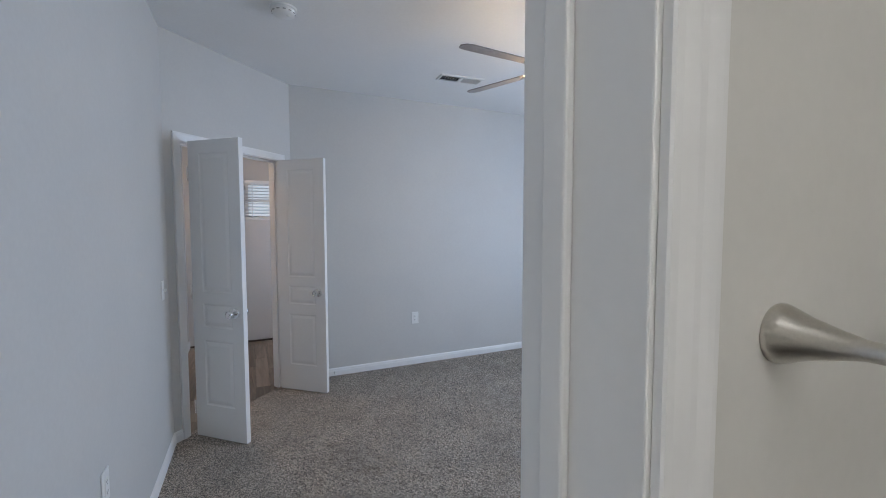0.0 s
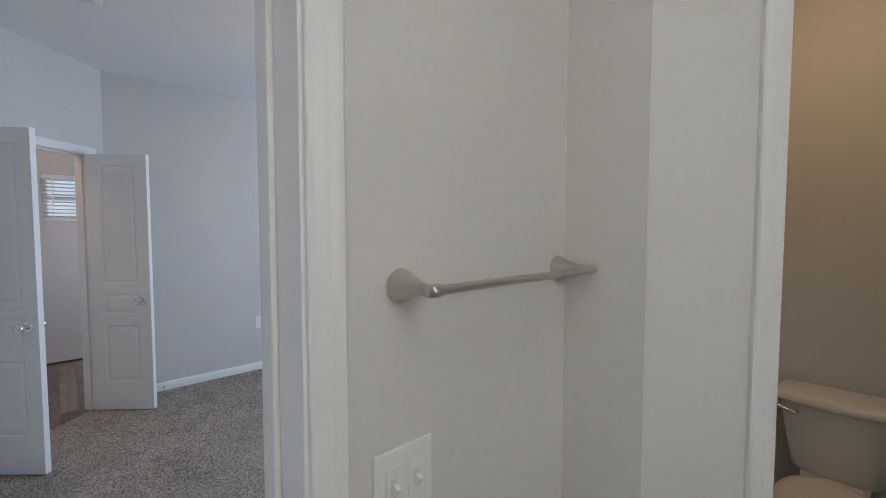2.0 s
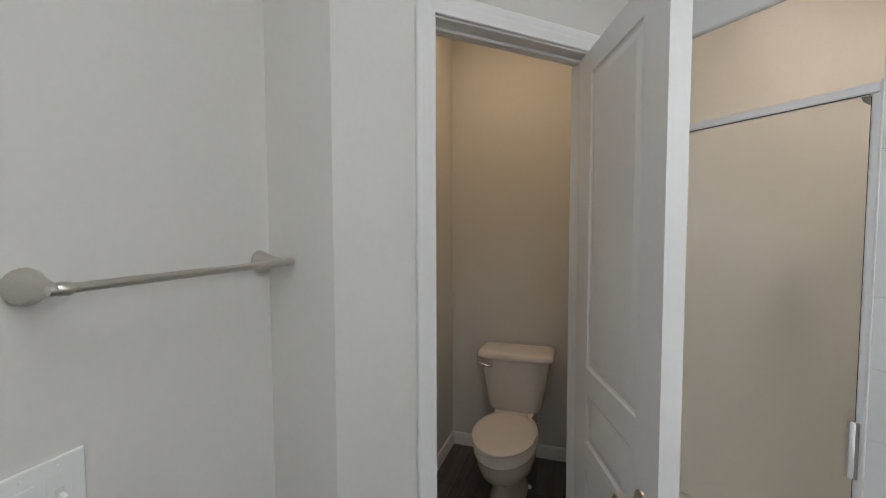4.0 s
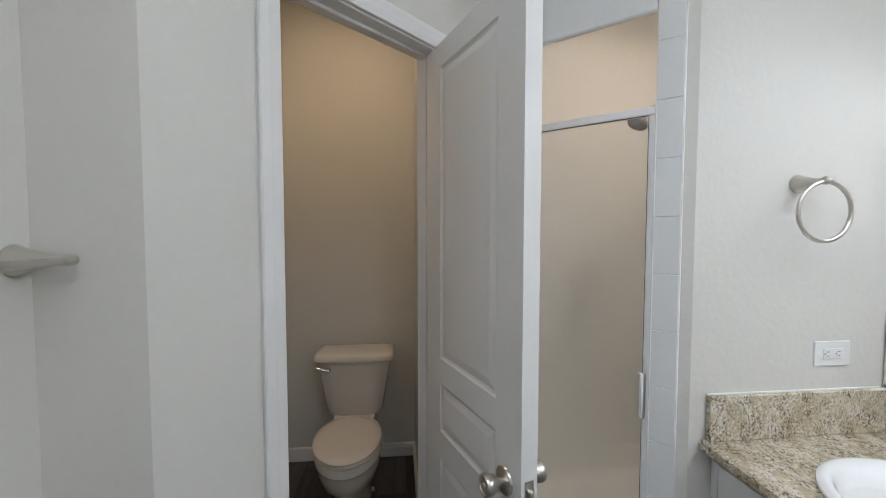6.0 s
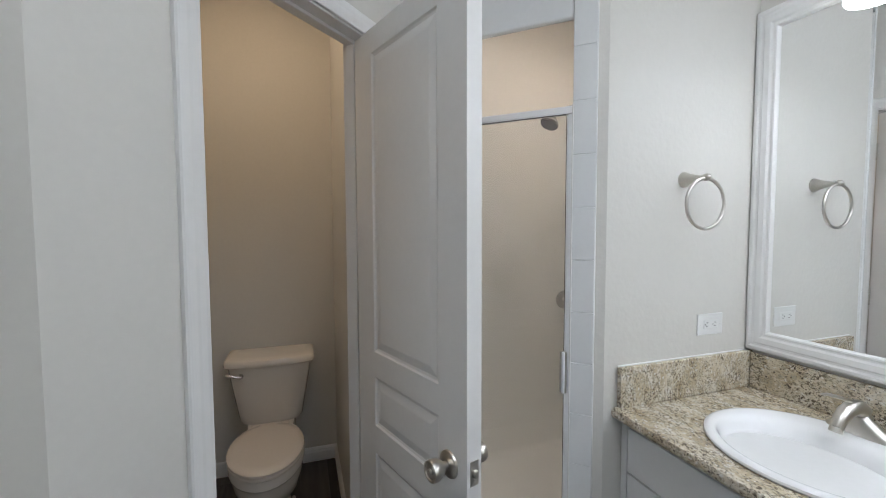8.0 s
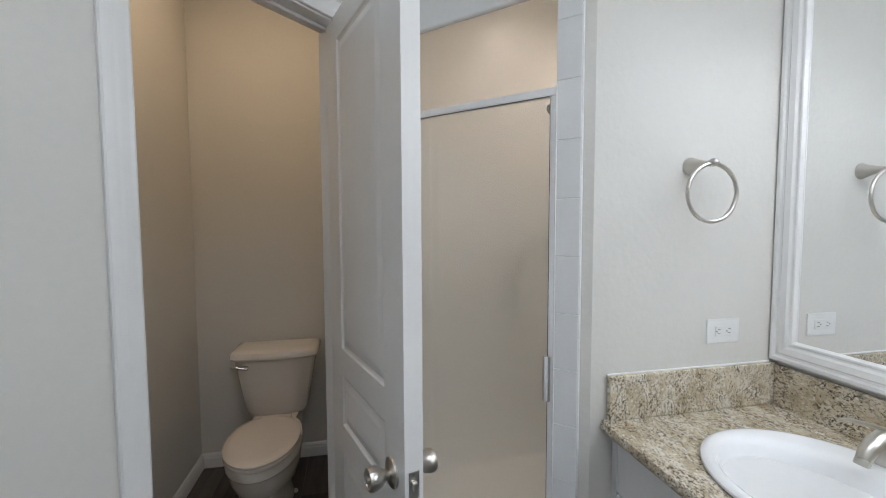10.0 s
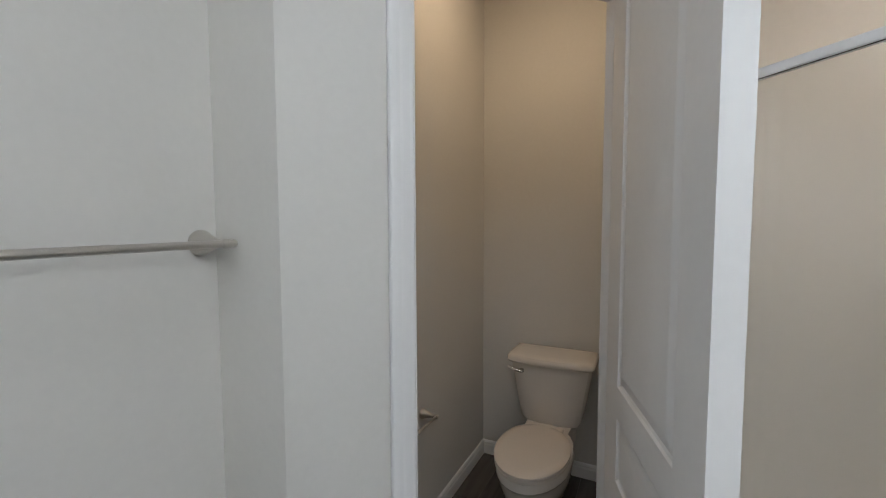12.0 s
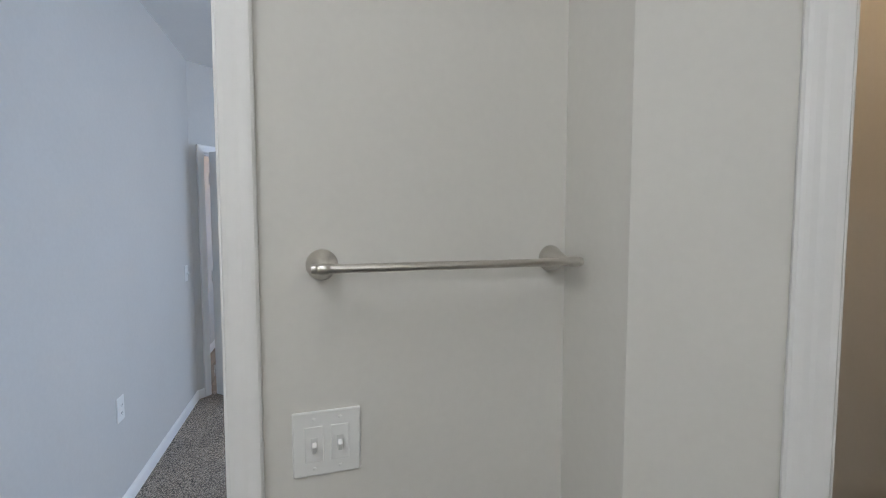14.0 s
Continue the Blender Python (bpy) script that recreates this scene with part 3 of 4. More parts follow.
# ---- switch plate by the bedroom doorway ----
sp = thing("light_switch", Matrix.Translation((0.448, WY, 1.04)), "white two-gang toggle switch plate on the wall", "light switch")
bmp = box(-0.062, 0.062, -0.0055, 0, -0.062, 0.062, 0.003)
part("plate", bmp, PLASTIC, sp)
for sx in (-0.0235, 0.0235):
    fr = part("switch_frame", box(sx - 0.0165, sx + 0.0165, -0.0075, -0.0055, -0.0335, 0.0335, 0.001), PLASTIC, sp)
    part("toggle", box(-0.0042, 0.0042, -0.013, 0, -0.0085, 0.0085, 0.0018, 2, pose(sx, -0.0075, -0.001, 24, 0, 0)), PLASTIC, fr)
    # slightly darker flat plate paints the shade round the toggle
    part("slot", box(sx - 0.0062, sx + 0.0062, -0.0079, -0.0074, -0.0125, 0.0125), mat("switch_slot_shadow", (0.68, 0.68, 0.66), 0.5, bump=0), fr)
    for zz in (-0.047, 0.047):
        part("screw", lathe([(0.0032, 0), (0.0032, 0.0012), (0.001, 0.0016)], 12, axis_y(sx, -0.0055, zz, -1)), PLASTIC, sp)

# ---- outlets ----
def outlet(name, m, label, across=False):
    """Duplex outlet; in its frame -y looks into the room."""
    root = thing(name, m @ (Matrix.Rotation(radians(90), 4, "Y") if across else Matrix()), label, "outlet", "wall outlets")
    part("plate", box(-0.039, 0.039, -0.0055, 0, -0.0615, 0.0615, 0.003), PLASTIC, root)
    body = part("receptacle", box(-0.0165, 0.0165, -0.0085, -0.0055, -0.0335, 0.0335, 0.0015), PLASTIC, root)
    for zz in (-0.019, 0.019):
        for xx in (-0.0062, 0.0062):
            part("slot", box(xx - 0.001, xx + 0.001, -0.009, -0.0084, zz - 0.0045, zz + 0.0045), SLOT, body)
        part("ground_hole", lathe([(0.0023, 0), (0.0023, 0.0004)], 10, axis_y(0, -0.0085, zz - 0.0095, -1)), SLOT, body)
    for zz in (-0.047, 0.047):
        part("screw", lathe([(0.0028, 0), (0.0028, 0.001)], 10, axis_y(0, -0.0055, zz, -1)), PLASTIC, root)
    return root


outlet("wall_outlet", pose(RX, -1.778, 1.046, 0, 0, -90), "white duplex outlet above the granite backsplash", True)
outlet("wall_outlet", pose(1.535, FAR_Y, 0.50, 0, 0, 0), "white duplex outlet low on the far bedroom wall")
outlet("wall_outlet", pose(BED_X, 1.84, 0.53, 0, 0, 90), "white duplex outlet low on the bedroom wall")
bs = thing("light_switch", pose(BED_X, 3.03, 1.075, 0, 0, 90), "white light switch beside the double door", "light switch")
part("plate", box(-0.036, 0.036, -0.0055, 0, -0.06, 0.06, 0.003), PLASTIC, bs)
part("toggle", box(-0.0042, 0.0042, -0.022, -0.004, -0.007, 0.009, 0.002), PLASTIC, bs)

# ---- towel ring ----
RING = Vector((1.172, -1.638, 1.478))
RR = 0.083
tr = thing("towel_ring", Matrix.Translation((RX, RING.y, RING.z + RR)), "brushed nickel towel ring on the wall", "towel ring")
bm = bmesh.new()
reach = RX - RING.x
bell_post(bm, pose(0, 0, 0.004, 0, -90, 0), reach, 0.027)
part("post", bm, NICKEL, tr, "", True)
part("finial", lathe([(0.009, -0.012), (0.0125, -0.004), (0.0125, 0.004), (0.009, 0.012), (0.004, 0.016), (0, 0.017)], 18, pose(-reach, 0, 0.004, 0, -90, 0)), NICKEL, tr, "", True)
hoop = []
for k in range(65):
    a = 2 * math.pi * (k % 64) / 64
    hoop.append([Vector((-reach + 0.006 * math.sin(b), (RR + 0.006 * math.cos(b)) * math.sin(a), -RR + (RR + 0.006 * math.cos(b)) * math.cos(a))) for b in (math.pi * j / 6 for j in range(12))])
bm = bmesh.new()
add_loft(bm, hoop, (False, False))
bmesh.ops.remove_doubles(bm, verts=bm.verts, dist=1e-5)
bmesh.ops.recalc_face_normals(bm, faces=bm.faces)
part("ring", bm, NICKEL, tr, "", True)

# ---- toilet ----
TCY = -0.2
toilet = thing("toilet", Matrix.Translation((0, 0, 0)), "biscuit two-piece toilet with closed lid against the back wall", "toilet")


def egg(x_front, x_back, half, z, n=36, sq=2.2):
    """Egg-shaped outline, blunt behind."""
    cx = x_front + (x_back - x_front) * 0.52
    out = []
    for i in range(n):
        a = 2 * math.pi * i / n
        c, s = math.cos(a), math.sin(a)
        ex = 2 / (sq if c > 0 else 2.0)
        rx = (x_back - cx) if c > 0 else (cx - x_front)
        out.append((cx + rx * math.copysign(abs(c) ** ex, c), TCY + half * math.copysign(abs(s) ** (2 / sq if c > 0 else 1.0), s), z))
    return out


BF = 1.895
bowl = part("bowl", loft([egg(BF + 0.19, 2.50, 0.098, 0.0), egg(BF + 0.187, 2.50, 0.1, 0.015), egg(BF + 0.205, 2.49, 0.086, 0.05), egg(BF + 0.2, 2.48, 0.086, 0.145), egg(BF + 0.165, 2.48, 0.096, 0.178), egg(BF + 0.105, 2.48, 0.122, 0.207),
                        egg(BF + 0.06, 2.47, 0.145, 0.235), egg(BF + 0.034, 2.46, 0.155, 0.29), egg(BF + 0.024, 2.45, 0.158, 0.325), egg(BF + 0.018, 2.45, 0.160, 0.338), egg(BF + 0.010, 2.45, 0.164, 0.343), egg(BF + 0.010, 2.45, 0.165, 0.372), egg(BF + 0.016, 2.45, 0.160, 0.383)]), BISQUE, toilet, "", True)
part("deck", loft([[(x, TCY + y, z) for x, y in ((2.30, -0.10), (2.57, -0.12), (2.57, 0.12), (2.30, 0.10))] for z in (0.28, 0.378)]), BISQUE, toilet)
part("seat", loft([egg(BF + 0.006, 2.355, 0.155, 0.384), egg(BF, 2.36, 0.160, 0.388), egg(BF, 2.36, 0.160, 0.397), egg(BF + 0.005, 2.357, 0.156, 0.402)]), SEAT, toilet, "biscuit plastic toilet seat", True)
part("lid", loft([egg(BF + 0.004, 2.355, 0.156, 0.404), egg(BF - 0.002, 2.36, 0.161, 0.407), egg(BF - 0.002, 2.36, 0.161, 0.415), egg(BF + 0.006, 2.354, 0.154, 0.421), egg(BF + 0.05, 2.32, 0.13, 0.4245), egg(BF + 0.15, 2.22, 0.055, 0.426)]), SEAT, toilet, "closed biscuit seat lid", True)
for yy in (-0.07, 0.07):
    part("seat_hinge", box(2.345, 2.385, TCY + yy - 0.02, TCY + yy + 0.02, 0.383, 0.412, 0.006), SEAT, toilet)


def tank_ring(xf, xb, half, z, bow=0.02, n=9):
    """Tank outline: a bowed front and rounded corners."""
    r = 0.035
    out = []
    for i in range(n):
        t = -1 + 2 * i / (n - 1)
        out.append((xf + bow * t * t, TCY + t * (half - r), z))
    out += [(xf + bow + r * 0.35, TCY + half - r * 0.3, z), (xf + bow + r * 1.1, TCY + half, z), (xb - 0.01, TCY + half, z), (xb, TCY + half - 0.01, z)]
    out += [(xb, TCY - half + 0.01, z), (xb - 0.01, TCY - half, z), (xf + bow + r * 1.1, TCY - half, z), (xf + bow + r * 0.35, TCY - half + r * 0.3, z)]
    return out


TB = WCX - 0.045
part("tank", loft([tank_ring(2.465, TB - 0.01, 0.133, 0.373), tank_ring(2.450, TB - 0.004, 0.145, 0.378), tank_ring(2.442, TB, 0.156, 0.400), tank_ring(2.433, TB, 0.179, 0.531), tank_ring(2.426, TB, 0.200, 0.660), tank_ring(2.424, TB, 0.204, 0.687)]), BISQUE, toilet, "", True)
part("tank_lid", loft([tank_ring(2.421, TB + 0.004, 0.207, 0.685), tank_ring(2.410, TB + 0.006, 0.217, 0.688), tank_ring(2.404, TB + 0.006, 0.222, 0.697), tank_ring(2.405, TB + 0.006, 0.221, 0.714), tank_ring(2.412, TB + 0.004, 0.215, 0.725), tank_ring(2.427, TB, 0.203, 0.730), tank_ring(2.460, TB - 0.02, 0.174, 0.733)]), BISQUE, toilet, "", True)
lv = part("flush_lever", lathe([(0.014, 0), (0.014, 0.004), (0.009, 0.01), (0.007, 0.013), (0, 0.014)], 18, pose(2.437, TCY + 0.138, 0.648, 0, -90, 0)), CHROME, toilet, "chrome flush lever", True)
part("arm", tube([(2.422, TCY + 0.136, 0.648), (2.418, TCY + 0.155, 0.652), (2.417, TCY + 0.182, 0.659), (2.420, TCY + 0.205, 0.665)], [0.0065, 0.007, 0.0085, 0.007], 12), CHROME, lv, "", True)
for yy in (-0.115, 0.115):
    part("bolt_cap", lathe([(0.012, 0), (0.012, 0.008), (0.007, 0.016), (0, 0.018)], 14, pose(2.36, TCY + yy * 0.9, 0.0)), BISQUE, toilet, "", True)

# ---- paper holder ----
TPX, TPZ, TPR = 1.78, 0.565, 0.072
tp = thing("toilet_paper_holder", Matrix.Translation((TPX, WC_Y, TPZ)), "empty brushed nickel toilet paper holder on the wall", "paper holder")
for px in (0, 0.155):
    bm = bmesh.new()
    bell_post(bm, pose(px, 0, 0, 90, 0, 0), TPR, 0.024)
    part("post", bm, NICKEL, tp, "", True)
    part("finial", lathe([(0.008, -0.01), (0.0105, -0.004), (0.0105, 0.004), (0.006, 0.011), (0, 0.012)], 16, pose(px, -TPR, 0, 0, 90 if px else -90, 0)), NICKEL, tp, "", True)
part("roller", tube([(0.0, -TPR, 0), (0.155, -TPR, 0)], 0.0065, 14), NICKEL, tp, "", True)

# ---- shower ----
M_SH = frame_m(*shw(0), 0, -1, -1)     # x towards the hinge side, -y out into the room
SH_TOP = 1.803
sh = thing("shower_enclosure", M_SH, "framed clear glass shower door with aluminium frame", "shower door")
part("hinge_post", box(SH_R - 0.016, SH_R, -0.012, 0.02, 0.1, SH_TOP - 0.0305, 0.003), ALU, sh)
part("end_post", box(0, 0.03, -0.012, 0.02, 0.1, SH_TOP - 0.0305, 0.003), ALU, sh)
part("header_rail", box(0, SH_R, -0.014, 0.012, SH_TOP - 0.03, SH_TOP - 0.004, 0.004), ALU, sh)
part("bottom_rail", box(0.03, SH_R - 0.016, -0.008, 0.016, 0.1, 0.13, 0.003), ALU, sh)
dr = part("glass_door", box(0.034, SH_R - 0.0185, 0.001, 0.007, 0.135, SH_TOP - 0.02), SHOWER_GLASS, sh, "clear glass door panel")
dr.visible_shadow = False
part("door_rail", box(SH_R - 0.0195, SH_R - 0.0162, -0.007, 0.013, 0.13, SH_TOP - 0.033, 0.001), ALU, dr)
part("door_gasket", box(SH_R - 0.0212, SH_R - 0.0197, -0.006, 0.0005, 0.135, SH_TOP - 0.036), GASKET, dr, "black rubber gasket")
part("top_gasket", box(0.034, SH_R - 0.0215, -0.0125, -0.0105, SH_TOP - 0.0318, SH_TOP - 0.0302), GASKET, dr, "black rubber gasket")
hp = part("pivot_hinge", box(SH_R - 0.032, SH_R - 0.008, -0.02, -0.0125, 0.838, 0.982, 0.003), NICKEL, sh, "grey metal pivot hinge")
part("knuckle", lathe([(0.004, 0.84), (0.0055, 0.842), (0.0055, 0.978), (0.004, 0.98)], 12, pose(SH_R - 0.019, -0.022, 0)), ALU, hp, "", True)
part("caulk", box(SH_R - 0.002, SH_R + 0.003, -0.016, -0.008, 0.1, SH_TOP, 0.001), CAULK, sh)
setting(part("shower_curb", box(0, SH_R, -0.02, 0.10, 0, 0.1, 0.006, 2, M_SH), TILE), "white tiled shower curb", "curb")

# trim tiles beside and above the opening
strip = setting(part("wall_tile_trim", box(SH_R, SH_R + 0.075, -0.004, 0.02, 0, 2.3, 0, 2, M_SH), GROUT), "white bullnose tile strip beside the shower", "tile")
tile_me = None
NT, TH = 13, 0.1735
for i in range(NT):
    if tile_me is None:
        ob = part("tile", box(SH_R + 0.0005, SH_R + 0.0745, -0.012, -0.004, 0.0003, TH - 0.0003, 0.0022, 3), TILE, strip)
        tile_me = ob.data
    else:
        ob = new("tile", tile_me)
        ob.parent = strip
    ob.matrix_basis = M_SH @ Matrix.Translation((0, 0, 0.0785 + i * TH))
part("header_bullnose", box(0.0012, SH_R - 0.0012, -0.012, 0.012, 2.078, 2.3, 0.009, 4, M_SH), TILE, strip)

# surround panels
for nm, bx in (("surround_back", (SHX - 0.012, SHX, MY, WCY - 0.24, 0.08, 2.62)), ("surround_side", (RX + 0.13, SHX - 0.012, MY, MY + 0.012, 0.08, 2.62)), ("surround_inner", (CX + 0.12, SHX - 0.012, WCY - 0.252, WCY - 0.24, 0.08, 2.62)), ("surround_front", (RX + 0.115, RX + 0.127, MY + 0.012, -1.38, 0.08, 2.62))):
    setting(part(nm, box(*bx, 0.004), SURROUND), "smooth almond shower surround panel", "shower wall")
pan_edge = [(RX + 0.127, MY + 0.012), (SHX - 0.012, MY + 0.012), (SHX - 0.012, WCY - 0.252), (CX + 0.12, WCY - 0.252), shw(0.02, 0.1), shw(SH_R - 0.02, 0.1)]
pcx, pcy = sum(p[0] for p in pan_edge) / 6, sum(p[1] for p in pan_edge) / 6
pan = loft([[(pcx + (x - pcx) * k, pcy + (y - pcy) * k, z) for x, y in pan_edge] for k, z in ((1.0, 0.0), (1.0, 0.22), (0.985, 0.15), (0.96, 0.1), (0.92, 0.07), (0.85, 0.056), (0.1, 0.05))])
setting(part("shower_pan", pan, SURROUND, None, "", True), "almond shower pan with coved edges", "shower pan")
HEADP = Vector((1.945, -1.54, 1.91))
o = Vector((1.97, MY + 0.012, 2.03))
shd = thing("shower_sprayer", Matrix.Translation(o), "grey shower head on a bent arm", "shower head")
part("arm", tube([Vector((0, 0, 0)), Vector((0, 0.06, 0.008)), Vector((-0.008, 0.22, 0.0)), Vector((-0.018, 0.36, -0.045)), HEADP - o + Vector((-0.002, -0.022, 0.04))], 0.0095, 12), NICKEL, shd, "", True)
part("flange", lathe([(0.03, 0), (0.028, 0.006), (0.013, 0.012)], 20, pose(0, 0, 0, -90, 0, 0)), NICKEL, shd, "", True)
dirv = Vector((-0.1, 0.45, -0.8))
part("head", lathe([(0.012, -0.05), (0.016, -0.035), (0.029, -0.022), (0.041, -0.008), (0.046, 0.004), (0.042, 0.012), (0, 0.0135)], 26, Matrix.Translation(HEADP - o) @ dirv.to_track_quat("Z", "Y").to_matrix().to_4x4()), GREY_PLASTIC, shd, "", True)
valve = thing("shower_valve", Matrix.Translation((SHX - 0.012, -1.888, 0.955)), "brushed nickel shower valve with lever on the surround", "shower valve")
part("escutcheon", lathe([(0.056, 0), (0.056, 0.004), (0.046, 0.010), (0.024, 0.014)], 28, pose(0, 0, 0, 0, -90, 0)), NICKEL, valve, "", True)
hub = part("hub", lathe([(0.022, 0.012), (0.021, 0.04), (0.016, 0.048), (0, 0.05)], 22, pose(0, 0, 0, 0, -90, 0)), NICKEL, valve, "", True)
part("lever", tube([(-0.04, 0, 0), (-0.046, 0.012, -0.035), (-0.05, 0.018, -0.065)], [0.009, 0.007, 0.005], 12), NICKEL, hub, "", True)

# ---- vanity ----
VX0, CTZ, CFY = -1.19, 0.795, -1.345
van = thing("vanity_cabinet", Matrix.Translation((0, 0, 0)), "white laminate vanity cabinet with slab drawers under granite", "cabinet")
part("body", box(VX0 + 0.02, RX - 0.003, MY + 0.002, -1.405, 0.09, CTZ - 0.033, 0.002), CABINET, van)
part("toe_kick", box(VX0 + 0.04, RX - 0.003, MY + 0.002, -1.46, 0.0, 0.09), CABINET, van)
part("filler", box(RX - 0.03, RX - 0.004, -1.405, -1.387, 0.09, CTZ - 0.036, 0.001), CABINET, van)
for k in range(5):
    xa = RX - 0.036 - k * 0.47
    for z0, z1 in ((0.585, 0.735), (0.415, 0.578), (0.1, 0.408)):
        part("drawer_front", box(xa - 0.46, xa, -1.404, -1.384, z0, z1, 0.003), CABINET, van)
SXC, SYC, SA, SB = 0.838, -1.655, 0.267, 0.238


def ell(a, b, z, n=56, cx=None, cy=None):
    return [((SXC if cx is None else cx) + a * math.cos(2 * math.pi * i / n), (SYC if cy is None else cy) + b * math.sin(2 * math.pi * i / n), z) for i in range(n)]


# worktop with the basin's cut-out
bm = bmesh.new()
n = 56


def edge_ring(x0, x1, y0, y1, z):
    """A rectangle's outline met by rays from the basin's middle."""
    out = []
    for i in range(n):
        c, s = math.cos(2 * math.pi * i / n), math.sin(2 * math.pi * i / n)
        t = min(((x1 - SXC) if c > 0 else (x0 - SXC)) / c if abs(c) > 1e-6 else 9, ((y1 - SYC) if s > 0 else (y0 - SYC)) / s if abs(s) > 1e-6 else 9)
        out.append([SXC + t * c, SYC + t * s, z])
    for qx in (x0, x1):
        for qy in (y0, y1):
            k = min(range(n), key=lambda i: (out[i][0] - qx) ** 2 + (out[i][1] - qy) ** 2)
            out[k] = [qx, qy, z]
    return out


e = 0.012
x0, x1, y0, y1 = VX0, RX - 0.0015, MY + 0.001, CFY
rings = [ell(SA - 0.014, SB - 0.014, CTZ - 0.033), ell(SA - 0.014, SB - 0.014, CTZ)]
rings += [edge_ring(x0 + e, x1, y0, y1 - e, CTZ), edge_ring(x0 + e * 0.3, x1, y0, y1 - e * 0.3, CTZ - e * 0.3), edge_ring(x0, x1, y0, y1, CTZ - e), edge_ring(x0, x1, y0, y1, CTZ - 0.024), edge_ring(x0 + 0.006, x1, y0, y1 - 0.006, CTZ - 0.033)]
rings.append(rings[0])
add_loft(bm, rings, (False, False))
bmesh.ops.remove_doubles(bm, verts=bm.verts, dist=1e-6)
top = part("countertop", bm, GRANITE, None, "", True)
tagged(top, "cream and brown speckled granite vanity top with rounded edge", "countertop")
tagged(part("backsplash", box(VX0, RX - 0.0225, MY + 0.001, MY + 0.02, CTZ + 0.0005, 0.928, 0.003), GRANITE), "cream and brown granite backsplash under the mirror", "backsplash")
tagged(part("side_splash", box(RX - 0.021, RX - 0.0015, MY + 0.001, -1.366, CTZ + 0.0005, 0.932, 0.003), GRANITE), "cream and brown granite side splash on the wall", "backsplash")
tagged(part("caulk_line", box(RX - 0.006, RX - 0.0005, MY + 0.02, -1.366, 0.931, 0.936, 0.0015), CAULK), "white caulk bead above the side splash", "caulk")

basin = thing("sink", Matrix.Translation((0, 0, 0)), "white oval drop-in porcelain sink in the granite top", "sink")
rr = [ell(SA + a, SB + a, CTZ + z) for a, z in ((-0.001, 0.001), (0.002, 0.005), (0.001, 0.011), (-0.006, 0.0155), (-0.014, 0.017), (-0.022, 0.0163))]
for a, b, z, dy in ((SA - 0.033, SB - 0.042, 0.0135, 0.014), (SA - 0.042, SB - 0.058, 0.007, 0.024), (SA - 0.05, SB - 0.07, -0.006, 0.030), (SA - 0.064, SB - 0.083, -0.04, 0.032), (SA - 0.088, SB - 0.1, -0.08, 0.03),
                    (SA - 0.125, SB - 0.125, -0.113, 0.026), (0.085, 0.07, -0.135, 0.018), (0.04, 0.036, -0.144, 0.012), (0.022, 0.022, -0.147, 0.01)):
    rr.append(ell(a, b, CTZ + z, 56, SXC, SYC + dy))
part("bowl", loft(rr, (False, False)), PORCELAIN, basin, "", True)
part("drain", lathe([(0.0, 0.001), (0.016, 0.003), (0.022, 0.002), (0.024, -0.004)], 20, pose(SXC, SYC + 0.01, CTZ - 0.147)), CHROME, basin, "chrome drain", True)

FX, FY, FZ = 0.855, -1.872, CTZ + 0.0155
fct = thing("faucet", Matrix.Translation((FX, FY, FZ)), "brushed nickel single-lever centerset faucet on the sink ledge", "faucet")


def faucet_body():
    """Long base whose flanks rise from both ends to the spout."""
    rings = []
    for k in range(17):
        x = -0.084 + 0.168 * k / 16
        u = abs(x) / 0.084
        w = 0.027 * math.sqrt(max(1 - u ** 4, 0.02))
        h = 0.010 * math.sqrt(max(1 - u ** 6, 0.05)) + 0.058 * (1 - u) ** 1.25
        rings.append([(x, w * math.cos(math.pi * j / 12) * (1 - 0.25 * math.sin(math.pi * j / 12)), h * math.sin(math.pi * j / 12) ** 0.6) for j in range(13)])
    return loft(rings)


part("base", faucet_body(), NICKEL, fct, "", True)
part("spout", tube([(0, -0.004, 0.028), (0, -0.004, 0.05), (0, 0.004, 0.068), (0, 0.022, 0.079), (0, 0.048, 0.081), (0, 0.075, 0.073), (0, 0.097, 0.057), (0, 0.110, 0.036)],
                   [0.023, 0.0235, 0.0235, 0.0225, 0.021, 0.019, 0.017, 0.0155], 22), NICKEL, fct, "", True)
part("aerator", lathe([(0.0145, -0.012), (0.0155, -0.010), (0.0155, 0.0), (0.0145, 0.003)], 20, pose(0, 0.1115, 0.034, 22, 0, 0)), NICKEL, fct, "", True)
part("lever", tube([(0, 0.0, 0.083), (0.0, 0.022, 0.094), (-0.002, 0.06, 0.104), (-0.006, 0.11, 0.122), (-0.01, 0.17, 0.141), (-0.012, 0.205, 0.148)], [0.011, 0.0075, 0.0052, 0.0045, 0.0045, 0.0028], 12), NICKEL, fct, "", True)

# ---- mirror ----
MX0, MX1, MZ0, MZ1 = -1.05, RX - 0.004, 0.942, 2.175
mir = thing("framed_mirror", Matrix.Translation((0, MY, 0)), "large wall mirror in a white moulded frame above the vanity", "mirror")
FRP = [(0.0, 0.0), (0.020, 0.0), (0.023, 0.004), (0.0235, 0.013), (0.020, 0.019), (0.020, 0.026), (0.0225, 0.030), (0.0215, 0.048), (0.017, 0.055), (0.0165, 0.060), (0.0185, 0.064), (0.0175, 0.069), (0.008, 0.074), (0.0, 0.074)]
cor = [(MX0, MZ0, 1, 1), (MX1, MZ0, -1, 1), (MX1, MZ1, -1, -1), (MX0, MZ1, 1, -1)]
names = ("bottom_rail", "side_rail", "top_rail", "side_rail")
